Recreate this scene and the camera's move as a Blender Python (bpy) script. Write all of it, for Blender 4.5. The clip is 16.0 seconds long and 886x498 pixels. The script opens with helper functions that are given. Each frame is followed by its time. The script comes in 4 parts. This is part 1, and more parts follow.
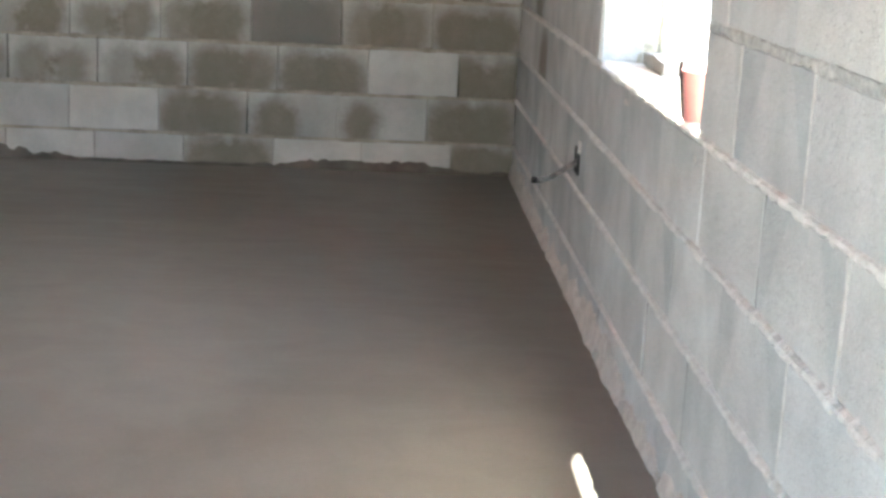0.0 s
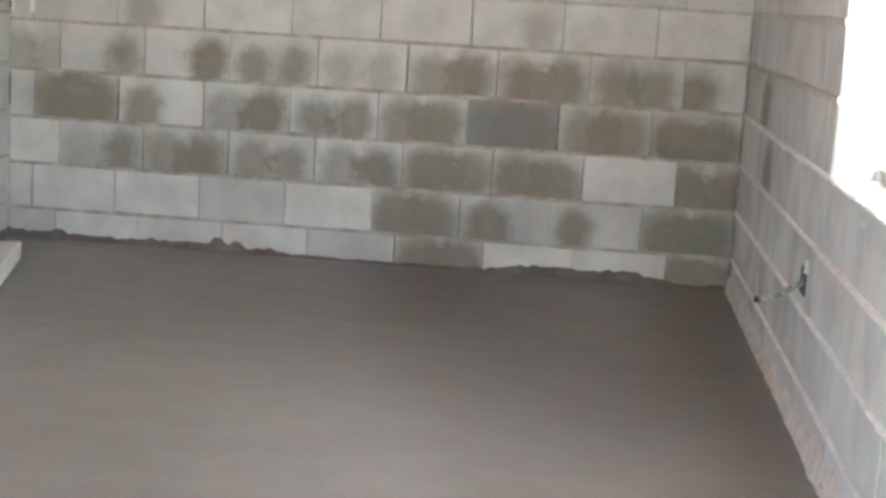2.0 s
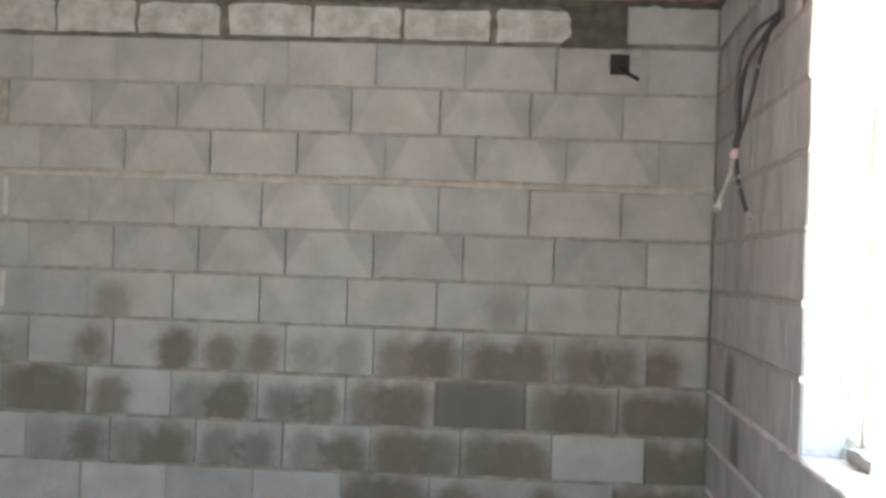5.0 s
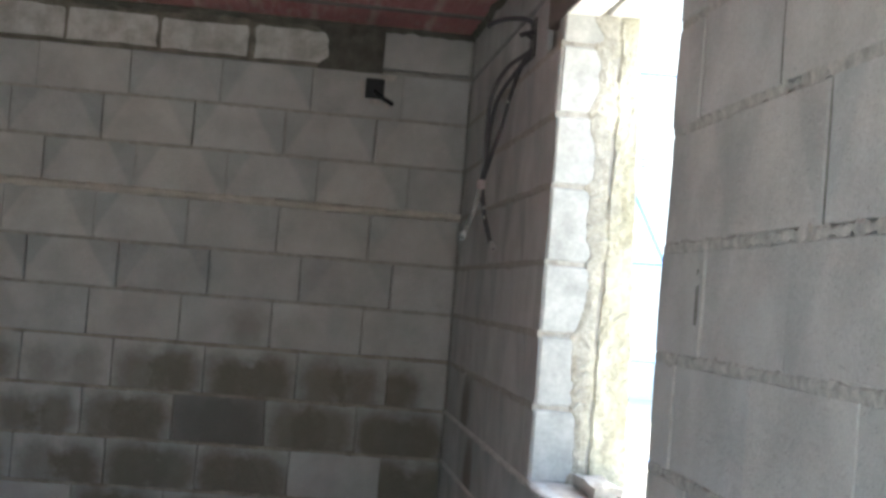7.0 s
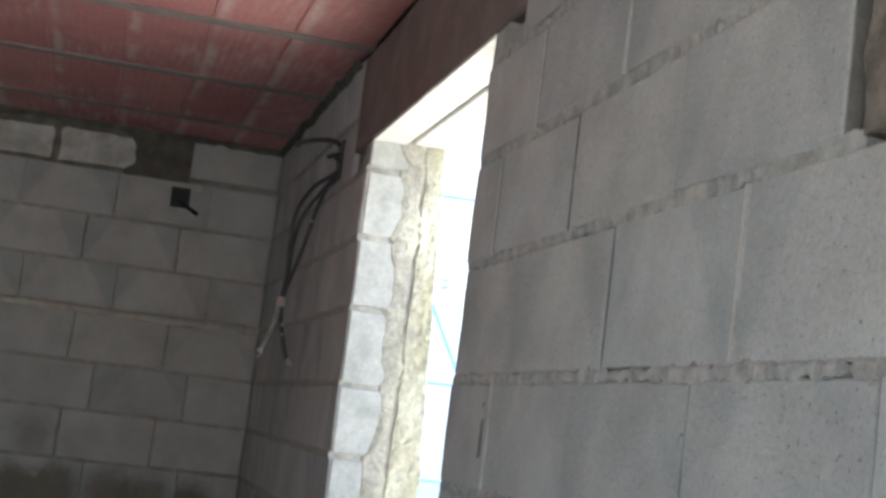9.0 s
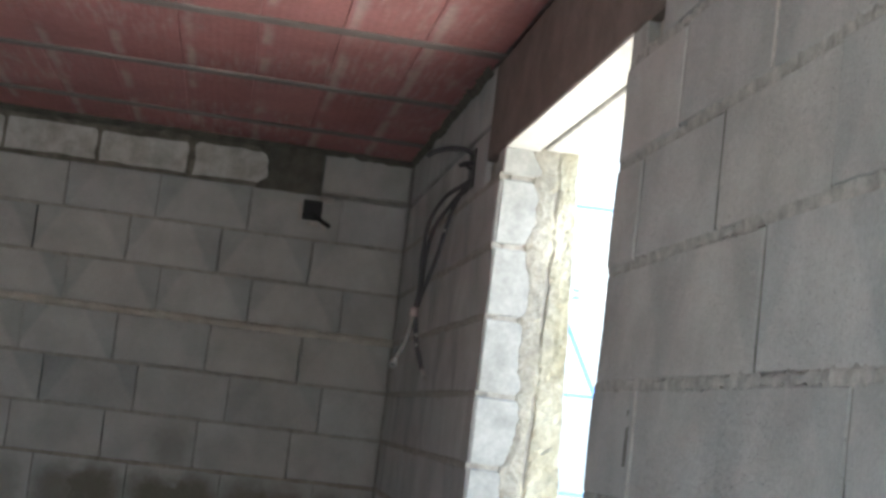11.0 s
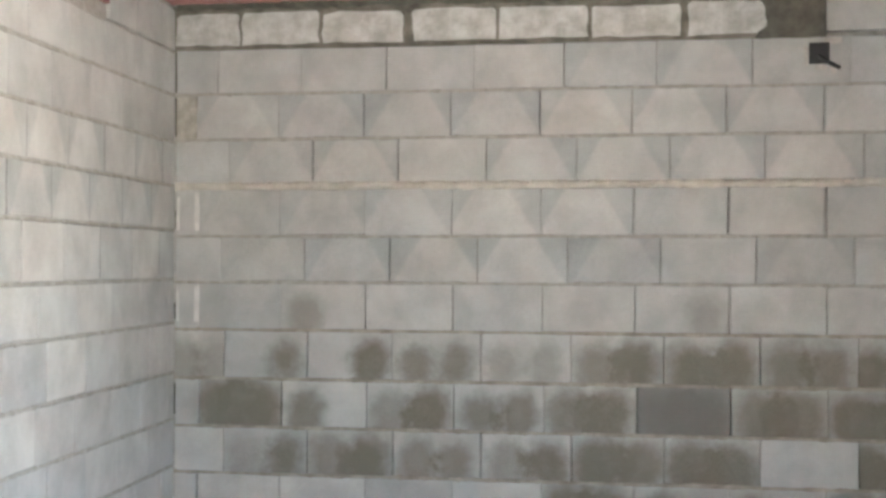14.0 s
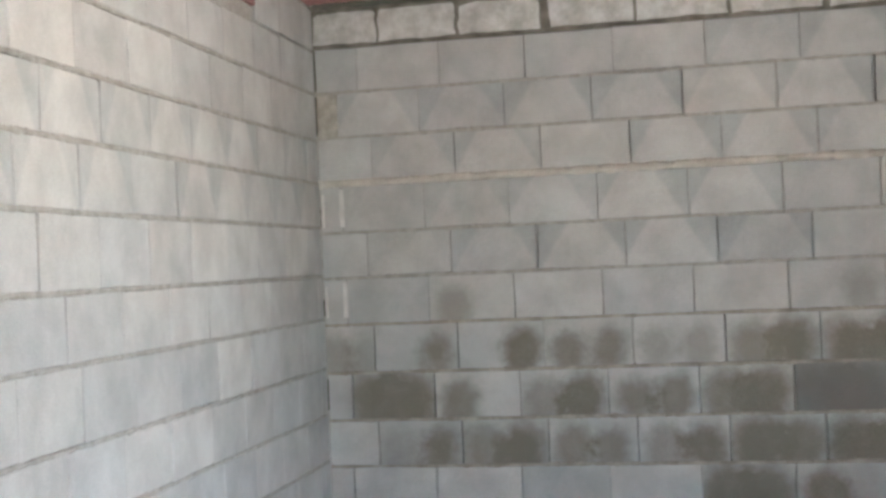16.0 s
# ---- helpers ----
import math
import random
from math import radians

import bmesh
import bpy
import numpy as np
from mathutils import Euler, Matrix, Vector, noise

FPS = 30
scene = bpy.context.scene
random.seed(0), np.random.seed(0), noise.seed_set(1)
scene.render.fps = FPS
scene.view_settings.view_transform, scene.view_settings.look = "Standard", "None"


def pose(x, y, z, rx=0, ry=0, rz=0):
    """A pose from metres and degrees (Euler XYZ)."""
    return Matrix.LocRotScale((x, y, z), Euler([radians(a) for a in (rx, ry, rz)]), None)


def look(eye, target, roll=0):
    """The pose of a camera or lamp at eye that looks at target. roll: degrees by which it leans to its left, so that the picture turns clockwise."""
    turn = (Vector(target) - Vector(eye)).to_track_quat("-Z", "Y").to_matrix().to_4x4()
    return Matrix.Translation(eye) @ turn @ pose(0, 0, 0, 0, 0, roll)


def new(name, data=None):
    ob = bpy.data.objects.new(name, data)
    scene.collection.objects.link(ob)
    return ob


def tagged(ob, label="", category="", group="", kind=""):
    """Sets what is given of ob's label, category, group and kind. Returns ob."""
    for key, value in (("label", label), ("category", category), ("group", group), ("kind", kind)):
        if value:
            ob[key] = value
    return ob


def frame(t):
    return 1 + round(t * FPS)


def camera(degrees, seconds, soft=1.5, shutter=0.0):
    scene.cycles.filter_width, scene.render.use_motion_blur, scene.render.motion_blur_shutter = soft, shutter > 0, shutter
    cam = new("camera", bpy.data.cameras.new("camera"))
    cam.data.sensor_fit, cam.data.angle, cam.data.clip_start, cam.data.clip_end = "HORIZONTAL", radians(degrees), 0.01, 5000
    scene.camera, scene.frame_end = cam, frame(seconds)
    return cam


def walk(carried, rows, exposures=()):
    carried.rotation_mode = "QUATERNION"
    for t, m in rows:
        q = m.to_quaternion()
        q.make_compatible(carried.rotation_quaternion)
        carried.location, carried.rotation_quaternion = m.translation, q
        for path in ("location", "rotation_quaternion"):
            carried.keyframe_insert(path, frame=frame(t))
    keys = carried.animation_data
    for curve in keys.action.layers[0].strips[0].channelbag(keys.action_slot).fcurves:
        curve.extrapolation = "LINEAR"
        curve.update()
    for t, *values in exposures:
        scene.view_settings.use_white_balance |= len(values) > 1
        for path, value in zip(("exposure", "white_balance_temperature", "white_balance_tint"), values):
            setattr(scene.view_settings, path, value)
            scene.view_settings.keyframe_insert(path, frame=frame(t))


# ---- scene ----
cam = camera(33.6, 16.0, 3.2)
PATH = [
    (0, (-0.658, -6.556, 1.2), (-0.551, -4.612, 0.739), 2.8),
    (0.5, (-0.663, -6.502, 1.202), (-0.555, -4.547, 0.794), 2.1),
    (1, (-0.666, -6.43, 1.198), (-0.613, -4.467, 0.82), 2.7),
    (1.5, (-0.678, -6.421, 1.205), (-0.754, -4.462, 0.811), 3.0),
    (2, (-0.691, -6.419, 1.213), (-0.867, -4.457, 0.868), 3.4),
    (2.5, (-0.689, -6.421, 1.22), (-0.865, -4.443, 0.984), 3.7),
    (3, (-0.688, -6.414, 1.22), (-0.873, -4.43, 1.053), 2.0),
    (3.5, (-0.683, -6.419, 1.228), (-0.86, -4.43, 1.115), 2.0),
    (3.7, (-0.68, -6.423, 1.229), (-0.856, -4.432, 1.147), 1.8),
    (5.8, (-0.722, -6.495, 1.285), (-0.784, -4.496, 1.334), 2.9),
    (6, (-0.721, -6.503, 1.281), (-0.741, -4.504, 1.338), 3.2),
    (6.5, (-0.73, -6.512, 1.272), (-0.639, -4.515, 1.337), 3.6),
    (7, (-0.719, -6.515, 1.289), (-0.52, -4.526, 1.35), 4.7),
    (7.5, (-0.718, -6.538, 1.299), (-0.437, -4.56, 1.399), 5.0),
    (8, (-0.71, -6.557, 1.311), (-0.331, -4.598, 1.456), 5.9),
    (8.2, (-0.695, -6.533, 1.308), (-0.275, -4.585, 1.479), 6.6),
    (10.3, (-0.733, -6.601, 1.339), (-0.289, -4.671, 1.619), 7.2),
    (10.5, (-0.73, -6.576, 1.333), (-0.326, -4.637, 1.608), 6.9),
    (11, (-0.718, -6.502, 1.307), (-0.448, -4.534, 1.542), 6.9),
    (11.5, (-0.724, -6.499, 1.27), (-0.613, -4.511, 1.456), 4.6),
    (12, (-0.721, -6.46, 1.276), (-0.76, -4.465, 1.407), 2.4),
    (12.5, (-0.733, -6.412, 1.286), (-0.85, -4.416, 1.349), 1.5),
    (13, (-0.842, -6.376, 1.306), (-0.981, -4.381, 1.289), 0.9),
    (13.5, (-0.979, -6.383, 1.302), (-1.249, -4.401, 1.257), 1.3),
    (14, (-0.916, -6.346, 1.281), (-1.263, -4.377, 1.302), 0.2),
    (14.5, (-0.927, -6.345, 1.271), (-1.274, -4.375, 1.294), 0.2),
    (15, (-1.022, -6.37, 1.278), (-1.361, -4.399, 1.283), -0.6),
    (15.5, (-1.105, -6.375, 1.265), (-1.531, -4.421, 1.309), -2.9),
    (15.8, (-1.132, -6.41, 1.246), (-1.612, -4.469, 1.292), -3.3),
    (16, (-1.159, -6.399, 1.245), (-1.627, -4.455, 1.265), -2.5),
]
BASE = 4.78
EXPOSURE = [(t, BASE + e, k, 1) for t, e, k in ((0, -0.43, 7150), (0.5, -0.34, 7150), (1.0, -0.3, 7150), (1.5, -0.18, 7100), (2, 0.08, 7080), (2.5, 0.18, 7030), (3, 0.13, 6950), (3.7, -0.04, 6900), (5.8, -0.95, 6650), (6.5, -1.44, 6550), (7, -1.84, 6560), (7.5, -2.06, 6520), (8.2, -2.14, 6480), (10.3, -2.28, 6460), (11, -2.17, 6480), (11.5, -1.9, 6480), (12, -1.48, 6600), (12.5, -1.1, 6750), (13, -0.52, 6880), (13.5, -0.08, 6880), (14.5, -0.1, 6770), (15.5, -0.28, 6680), (16, -0.38, 6640))]
walk(cam, [(t, look(eye, target, roll)) for t, eye, target, roll in PATH], EXPOSURE)

# ---------- light ----------
SUN = Vector((0.192, 0.565, 1.0)).normalized()
world = bpy.data.worlds.new("sky")
scene.world = world
world.use_nodes = True
wn = world.node_tree.nodes
sky = wn.new("ShaderNodeTexSky")
sky.sky_type, sky.sun_disc = "NISHITA", False
sky.sun_elevation = math.asin(SUN.z)
sky.sun_rotation = math.atan2(SUN.x, SUN.y)
sky.dust_density = 3.0
wn["Background"].inputs["Strength"].default_value = 0.15
world.node_tree.links.new(sky.outputs[0], wn["Background"].inputs["Color"])
sun_data = bpy.data.lights.new("sun", "SUN")
sun_data.energy, sun_data.angle, sun_data.color = 2.9, radians(0.5), (1.0, 0.97, 0.93)
sun = new("sun", sun_data)
sun.matrix_world = look(SUN * 30, (0, 0, 0))
# added fill lamp in the window's upper part, brightens the lower left wall
glow = bpy.data.lights.new("window_fill", "AREA")
glow.shape, glow.size, glow.size_y, glow.spread = "RECTANGLE", 1.25, 0.16, radians(75)
glow.energy, glow.color = 0.44, (0.98, 0.95, 1.0)
window_fill = new("window_fill", glow)
window_fill.matrix_world = look((0.26, -3.0, 2.0), (-3.15, -2.1, 0.25))


# ---------- materials ----------
class Mat:
    """A small builder of node materials."""

    def __init__(self, name, rough=0.9, metal=0.0):
        self.m = bpy.data.materials.new(name)
        self.m.use_nodes = True
        self.t = self.m.node_tree
        self.b = self.t.nodes["Principled BSDF"]
        self.b.inputs["Roughness"].default_value = rough
        self.b.inputs["Metallic"].default_value = metal

    def l(self, a, b):
        self.t.links.new(a, b)

    def put(self, socket, v):
        if isinstance(v, (int, float)):
            socket.default_value = v
        elif isinstance(v, tuple):
            socket.default_value = (*v, 1.0) if len(v) == 3 and socket.type == "RGBA" else v
        else:
            self.l(v, socket)

    def math(self, op, a, b=0.0, c=0.0, clamp=False):
        node = self.t.nodes.new("ShaderNodeMath")
        node.operation, node.use_clamp = op, clamp
        for s, v in zip(node.inputs, (a, b, c)):
            self.put(s, v)
        return node.outputs[0]

    def mix(self, f, a, b, blend="MIX"):
        node = self.t.nodes.new("ShaderNodeMix")
        node.data_type, node.blend_type = "RGBA", blend
        self.put(node.inputs[0], f)
        self.put(node.inputs[6], a)
        self.put(node.inputs[7], b)
        return node.outputs[2]

    def noise(self, scale, detail=4.0, rough=0.55, at=None, distortion=0.0):
        node = self.t.nodes.new("ShaderNodeTexNoise")
        node.inputs["Scale"].default_value = scale
        node.inputs["Detail"].default_value = detail
        node.inputs["Roughness"].default_value = rough
        node.inputs["Distortion"].default_value = distortion
        if at is not None:
            self.l(at, node.inputs["Vector"])
        return node.outputs[0]

    def step(self, v, lo, hi, a=0.0, b=1.0):
        node = self.t.nodes.new("ShaderNodeMapRange")
        node.interpolation_type = "SMOOTHSTEP"
        for s, x in zip(node.inputs, (v, lo, hi, a, b)):
            self.put(s, x)
        return node.outputs[0]

    def place(self):
        """World coordinates."""
        return self.t.nodes.new("ShaderNodeNewGeometry").outputs["Position"]

    def local(self):
        return self.t.nodes.new("ShaderNodeTexCoord").outputs["Object"]

    def bump(self, height, strength=0.3, distance=0.004):
        node = self.t.nodes.new("ShaderNodeBump")
        node.inputs["Strength"].default_value = strength
        node.inputs["Distance"].default_value = distance
        self.l(height, node.inputs["Height"])
        self.l(node.outputs[0], self.b.inputs["Normal"])

    def colour(self, c):
        self.put(self.b.inputs["Base Color"], c)
        return self.m


def block_material(name, base, warm, coarse_pits=False, wet=((0.150, 0.132, 0.099), (0.200, 0.178, 0.137))):
    """Pressed concrete block: speckled grey, pores, and damp lobes set by the block's own colour value."""
    k = Mat(name, 0.92)
    pos, loc = k.place(), k.local()
    info = k.t.nodes.new("ShaderNodeObjectInfo")
    rand = info.outputs["Random"]
    tone = k.mix(rand, base, warm)
    rand2 = k.math("FRACT", k.math("MULTIPLY", rand, 37.7))
    tone = k.mix(1.0, tone, k.step(rand2, 0, 1, 0.92, 1.07), "MULTIPLY")
    coarse = k.noise(5, 5, 0.6, pos)
    fine = k.noise(160, 3, 0.7, pos)
    tone = k.mix(1.0, tone, k.step(coarse, 0.25, 0.75, 0.84, 1.12), "MULTIPLY")
    tone = k.mix(1.0, tone, k.step(fine, 0.2, 0.8, 0.9, 1.09), "MULTIPLY")
    sep = k.t.nodes.new("ShaderNodeSeparateXYZ")
    k.l(loc, sep.inputs[0])
    x, z = sep.outputs[0], sep.outputs[2]
    col = k.t.nodes.new("ShaderNodeSeparateColor")
    k.l(info.outputs["Color"], col.inputs[0])
    wob = k.math("ADD", k.math("MULTIPLY", k.math("SUBTRACT", k.noise(19, 4, 0.6, pos), 0.5), 0.075), k.math("MULTIPLY", k.math("SUBTRACT", k.noise(4.5, 2, 0.5, pos), 0.5), 0.085))
    radius = k.math("MULTIPLY_ADD", col.outputs[2], 0.085, 0.077)
    total = 0.0
    for side, amount in ((-1, col.outputs[0]), (1, col.outputs[1])):
        dx = k.math("MULTIPLY", k.math("SUBTRACT", x, side * 0.09), 0.86)
        above = k.math("ADD", z, 0.018)
        dz = k.math("MAXIMUM", k.math("MULTIPLY", above, 0.92), k.math("MULTIPLY", above, -0.45))  # the damp runs down
        d = k.math("SQRT", k.math("ADD", k.math("MULTIPLY", dx, dx), k.math("MULTIPLY", dz, dz)))
        d = k.math("ADD", d, wob)
        lobe = k.math("SUBTRACT", 1.0, k.step(k.math("DIVIDE", d, radius), 0.36, 1.36))
        total = k.math("ADD", total, k.math("MULTIPLY", lobe, amount), clamp=True)
    total = k.math("MULTIPLY", total, k.step(k.noise(9, 3, 0.6, pos), 0.2, 0.6, 0.86, 1.0))
    # pale trapezium between slanting darker corners, as such blocks dry
    edge = k.math("ADD", k.math("ABSOLUTE", k.math("ADD", x, k.math("MULTIPLY", k.math("SUBTRACT", rand2, 0.5), 0.05))), k.math("MULTIPLY", z, 0.62))
    edge = k.math("ADD", edge, k.math("MULTIPLY", wob, 0.22))
    trap = k.math("MULTIPLY", k.step(edge, 0.122, 0.152), info.outputs["Alpha"])
    tone = k.mix(k.math("MULTIPLY", trap, 0.66), tone, k.mix(1.0, tone, (0.74, 0.775, 0.80), "MULTIPLY"))
    tone = k.mix(k.math("MULTIPLY", total, 0.94), tone, k.mix(k.step(fine, 0.3, 0.7), *wet))
    k.l(k.math("SUBTRACT", 0.93, k.math("MULTIPLY", total, 0.15)), k.b.inputs["Roughness"])
    pores = k.t.nodes.new("ShaderNodeTexVoronoi")
    pores.inputs["Scale"].default_value = 72
    k.l(pos, pores.inputs["Vector"])
    small = k.t.nodes.new("ShaderNodeTexVoronoi")
    small.inputs["Scale"].default_value = 210
    k.l(pos, small.inputs["Vector"])
    pits = small.outputs[0]
    if coarse_pits:
        holes = k.math("ADD", k.step(pores.outputs[0], 0.04, 0.17), k.math("MULTIPLY", k.step(pits, 0.03, 0.2), 0.4))
        grit = k.noise(120, 2, 0.5, pos)
        tone = k.mix(k.step(grit, 0.64, 0.74, 0.0, 0.35), tone, (0.66, 0.665, 0.66))
        tone = k.mix(k.step(grit, 0.36, 0.27, 0.0, 0.4), tone, (0.27, 0.275, 0.275))
        k.bump(k.math("ADD", holes, k.math("MULTIPLY", k.noise(60, 4, 0.65, pos), 0.9)), 1.0, 0.0055)
    else:
        k.bump(k.math("ADD", k.math("MULTIPLY", k.step(pores.outputs[0], 0.05, 0.3), 0.5), k.math("MULTIPLY", fine, 0.6)), 0.4, 0.003)
    return k.colour(tone)


def rough_material(name, a, b, scale=9, fine_scale=120, rough=0.92, bump=0.5, dist=0.004):
    k = Mat(name, rough)
    pos = k.place()
    f, g = k.noise(scale, 6, 0.6, pos), k.noise(fine_scale, 3, 0.7, pos)
    tone = k.mix(k.step(f, 0.3, 0.7), a, b)
    tone = k.mix(1.0, tone, k.step(g, 0.2, 0.8, 0.88, 1.1), "MULTIPLY")
    k.bump(k.math("ADD", k.math("MULTIPLY", f, 0.6), k.math("MULTIPLY", g, 0.5)), bump, dist)
    return k.colour(tone)


BLOCK = block_material("concrete_block", (0.470, 0.467, 0.456), (0.512, 0.498, 0.473))
BLOCK_COARSE = block_material("coarse_concrete_block", (0.455, 0.461, 0.459), (0.508, 0.505, 0.489), True)
BLOCK_DARK = block_material("dark_concrete_block", (0.27, 0.262, 0.247), (0.29, 0.28, 0.262), wet=((0.150, 0.140, 0.124), (0.188, 0.177, 0.158)))
MORTAR = rough_material("grey_mortar", (0.32, 0.30, 0.27), (0.44, 0.415, 0.38), 22, 150, 0.92, 1.0, 0.008)
MORTAR_PALE = rough_material("pale_mortar", (0.44, 0.41, 0.375), (0.57, 0.535, 0.495), 24, 140, 0.92, 1.0, 0.008)
MORTAR_BAND = rough_material("thick_bed_mortar", (0.50, 0.46, 0.40), (0.63, 0.59, 0.525), 12, 140, 0.92, 0.8, 0.006)
MORTAR_DAMP = rough_material("damp_bed_mortar", (0.25, 0.22, 0.18), (0.43, 0.39, 0.335), 9)
# dark mortar, also the colour of the groove filler, ceiling fillets and corner strips
DARK_FILL = rough_material("dark_fill", (0.085, 0.08, 0.068), (0.15, 0.14, 0.115), 14)
PACKING = rough_material("packing_mortar", (0.11, 0.10, 0.083), (0.25, 0.228, 0.19), 11, 80, 0.92, 1.0, 0.01)
SLURRY = rough_material("wet_slurry", (0.10, 0.09, 0.078), (0.17, 0.155, 0.135), 10, 90, 0.45)
BLOCK_WHITE = rough_material("pale_block_end", (0.33, 0.33, 0.315), (0.45, 0.45, 0.435), 13, 70)
JOIST = rough_material("joist_concrete", (0.25, 0.21, 0.20), (0.33, 0.285, 0.27), 8)
PATCH = rough_material("brown_mortar_patch", (0.12, 0.105, 0.09), (0.25, 0.225, 0.195), 16, 60, 0.9, 1.0, 0.012)


def cracked_plaster():
    """Grey mortar towards the room, yellowish plaster towards the weather, with brown runs."""
    k = Mat("cracked_plaster", 0.9)
    pos = k.place()
    mapping = k.t.nodes.new("ShaderNodeMapping")
    mapping.inputs["Scale"].default_value = (1.0, 1.0, 0.3)
    k.l(pos, mapping.inputs[0])
    run = k.noise(15, 5, 0.6, mapping.outputs[0], 0.5)
    f, g, h = k.noise(7, 6, 0.65, pos), k.noise(60, 4, 0.7, pos), k.noise(24, 5, 0.7, pos, 0.8)
    xyz = k.t.nodes.new("ShaderNodeSeparateXYZ")
    k.l(pos, xyz.inputs[0])
    across = k.math("ADD", xyz.outputs[0], k.math("MULTIPLY", k.math("SUBTRACT", f, 0.5), 0.18))
    grey = k.mix(k.step(h, 0.35, 0.65), (0.33, 0.31, 0.265), (0.47, 0.445, 0.39))
    yellow = k.mix(k.step(f, 0.3, 0.7), (0.47, 0.435, 0.31), (0.60, 0.57, 0.46))
    tone = k.mix(k.step(across, 0.13, 0.215), grey, yellow)
    tone = k.mix(k.step(run, 0.55, 0.70, 0.0, 0.6), tone, (0.25, 0.20, 0.13))
    tone = k.mix(k.step(h, 0.62, 0.74, 0.0, 0.5), tone, (0.19, 0.155, 0.105))
    tone = k.mix(1.0, tone, k.step(g, 0.2, 0.8, 0.78, 1.15), "MULTIPLY")
    k.bump(k.math("ADD", k.math("MULTIPLY", h, 0.8), k.math("MULTIPLY", g, 0.6)), 1.0, 0.012)
    return k.colour(tone)


CRACKED = cracked_plaster()
RENDER_OUT = rough_material("white_outside_render", (0.74, 0.73, 0.70), (0.80, 0.79, 0.76), 3, 60)
DUST = rough_material("pale_ground", (0.46, 0.44, 0.40), (0.56, 0.54, 0.50), 1.5, 30)
WOOD = rough_material("mortar_splashed_wood", (0.52, 0.50, 0.45), (0.66, 0.63, 0.57), 14, 90, 0.8)


def floor_material():
    k = Mat("fresh_floor_screed", 0.4)
    pos = k.place()
    big, mid, fine = k.noise(0.9, 3, 0.5, pos, 0.6), k.noise(5, 5, 0.6, pos, 0.8), k.noise(90, 3, 0.7, pos)
    tone = k.mix(k.step(big, 0.3, 0.7), (0.146, 0.133, 0.115), (0.178, 0.165, 0.146))
    tone = k.mix(1.0, tone, k.step(mid, 0.25, 0.75, 0.88, 1.1), "MULTIPLY")
    tone = k.mix(1.0, tone, k.step(fine, 0.2, 0.8, 0.93, 1.06), "MULTIPLY")
    mapping = k.t.nodes.new("ShaderNodeMapping")
    mapping.inputs["Scale"].default_value = (1.2, 9, 1)
    k.l(pos, mapping.inputs[0])
    sweep = k.noise(1.4, 5, 0.6, mapping.outputs[0], 1.2)
    tone = k.mix(1.0, tone, k.step(sweep, 0.25, 0.75, 0.9, 1.1), "MULTIPLY")
    k.l(k.step(sweep, 0.25, 0.75, 0.33, 0.45), k.b.inputs["Roughness"])
    k.b.inputs["Specular IOR Level"].default_value = 0.9
    k.bump(k.math("ADD", k.math("MULTIPLY", mid, 0.9), k.math("MULTIPLY", fine, 0.12)), 0.12, 0.01)
    return k.colour(tone)


FLOOR = floor_material()


def tile_material():
    k = Mat("red_ceramic", 0.8)
    pos = k.place()
    geo = k.t.nodes.new("ShaderNodeNewGeometry")
    isl = geo.outputs["Random Per Island"]
    tone = k.mix(isl, (0.47, 0.19, 0.19), (0.56, 0.255, 0.25))
    xyz = k.t.nodes.new("ShaderNodeSeparateXYZ")
    k.l(pos, xyz.inputs[0])
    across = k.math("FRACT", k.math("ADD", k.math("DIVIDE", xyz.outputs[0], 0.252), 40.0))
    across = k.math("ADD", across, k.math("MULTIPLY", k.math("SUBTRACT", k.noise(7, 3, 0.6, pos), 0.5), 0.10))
    mapping = k.t.nodes.new("ShaderNodeMapping")
    mapping.inputs["Scale"].default_value = (9.0, 1.0, 1)
    k.l(pos, mapping.inputs[0])
    ribs = k.noise(4.5, 3, 0.6, mapping.outputs[0], 0.2)
    patchy = k.step(k.noise(1.7, 3, 0.5, pos), 0.38, 0.62)
    tone = k.mix(k.math("MULTIPLY", k.step(ribs, 0.4, 0.8, 0.0, 0.7), patchy), tone, (0.62, 0.48, 0.46))
    # pale band at one tile edge: a curved rib's sheen put into the colour
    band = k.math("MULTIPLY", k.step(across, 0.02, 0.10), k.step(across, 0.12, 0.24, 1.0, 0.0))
    rib_sheen = k.math("MULTIPLY", band, k.step(k.noise(2.6, 2, 0.5, pos), 0.36, 0.58))
    tone = k.mix(k.math("MULTIPLY", rib_sheen, 0.6), tone, (0.66, 0.54, 0.52))
    tone = k.mix(1.0, tone, k.step(k.noise(2.2, 4, 0.6, pos), 0.25, 0.7, 0.86, 1.1), "MULTIPLY")
    tone = k.mix(1.0, tone, k.step(k.noise(40, 4, 0.7, pos), 0.2, 0.8, 0.86, 1.1), "MULTIPLY")
    wave = k.t.nodes.new("ShaderNodeTexWave")
    wave.inputs["Scale"].default_value = 12
    k.l(pos, wave.inputs["Vector"])
    k.bump(k.math("ADD", k.math("MULTIPLY", wave.outputs[1], 0.7), k.noise(60, 3, 0.6, pos)), 0.15, 0.004)
    return k.colour(tone)


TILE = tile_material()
LINTEL = rough_material("brown_ceramic_lintel", (0.15, 0.122, 0.108), (0.21, 0.175, 0.157), 7, 70, 0.85)
LINTEL_RED = rough_material("red_ceramic_lintel", (0.24, 0.09, 0.085), (0.33, 0.14, 0.13), 7, 70, 0.85)


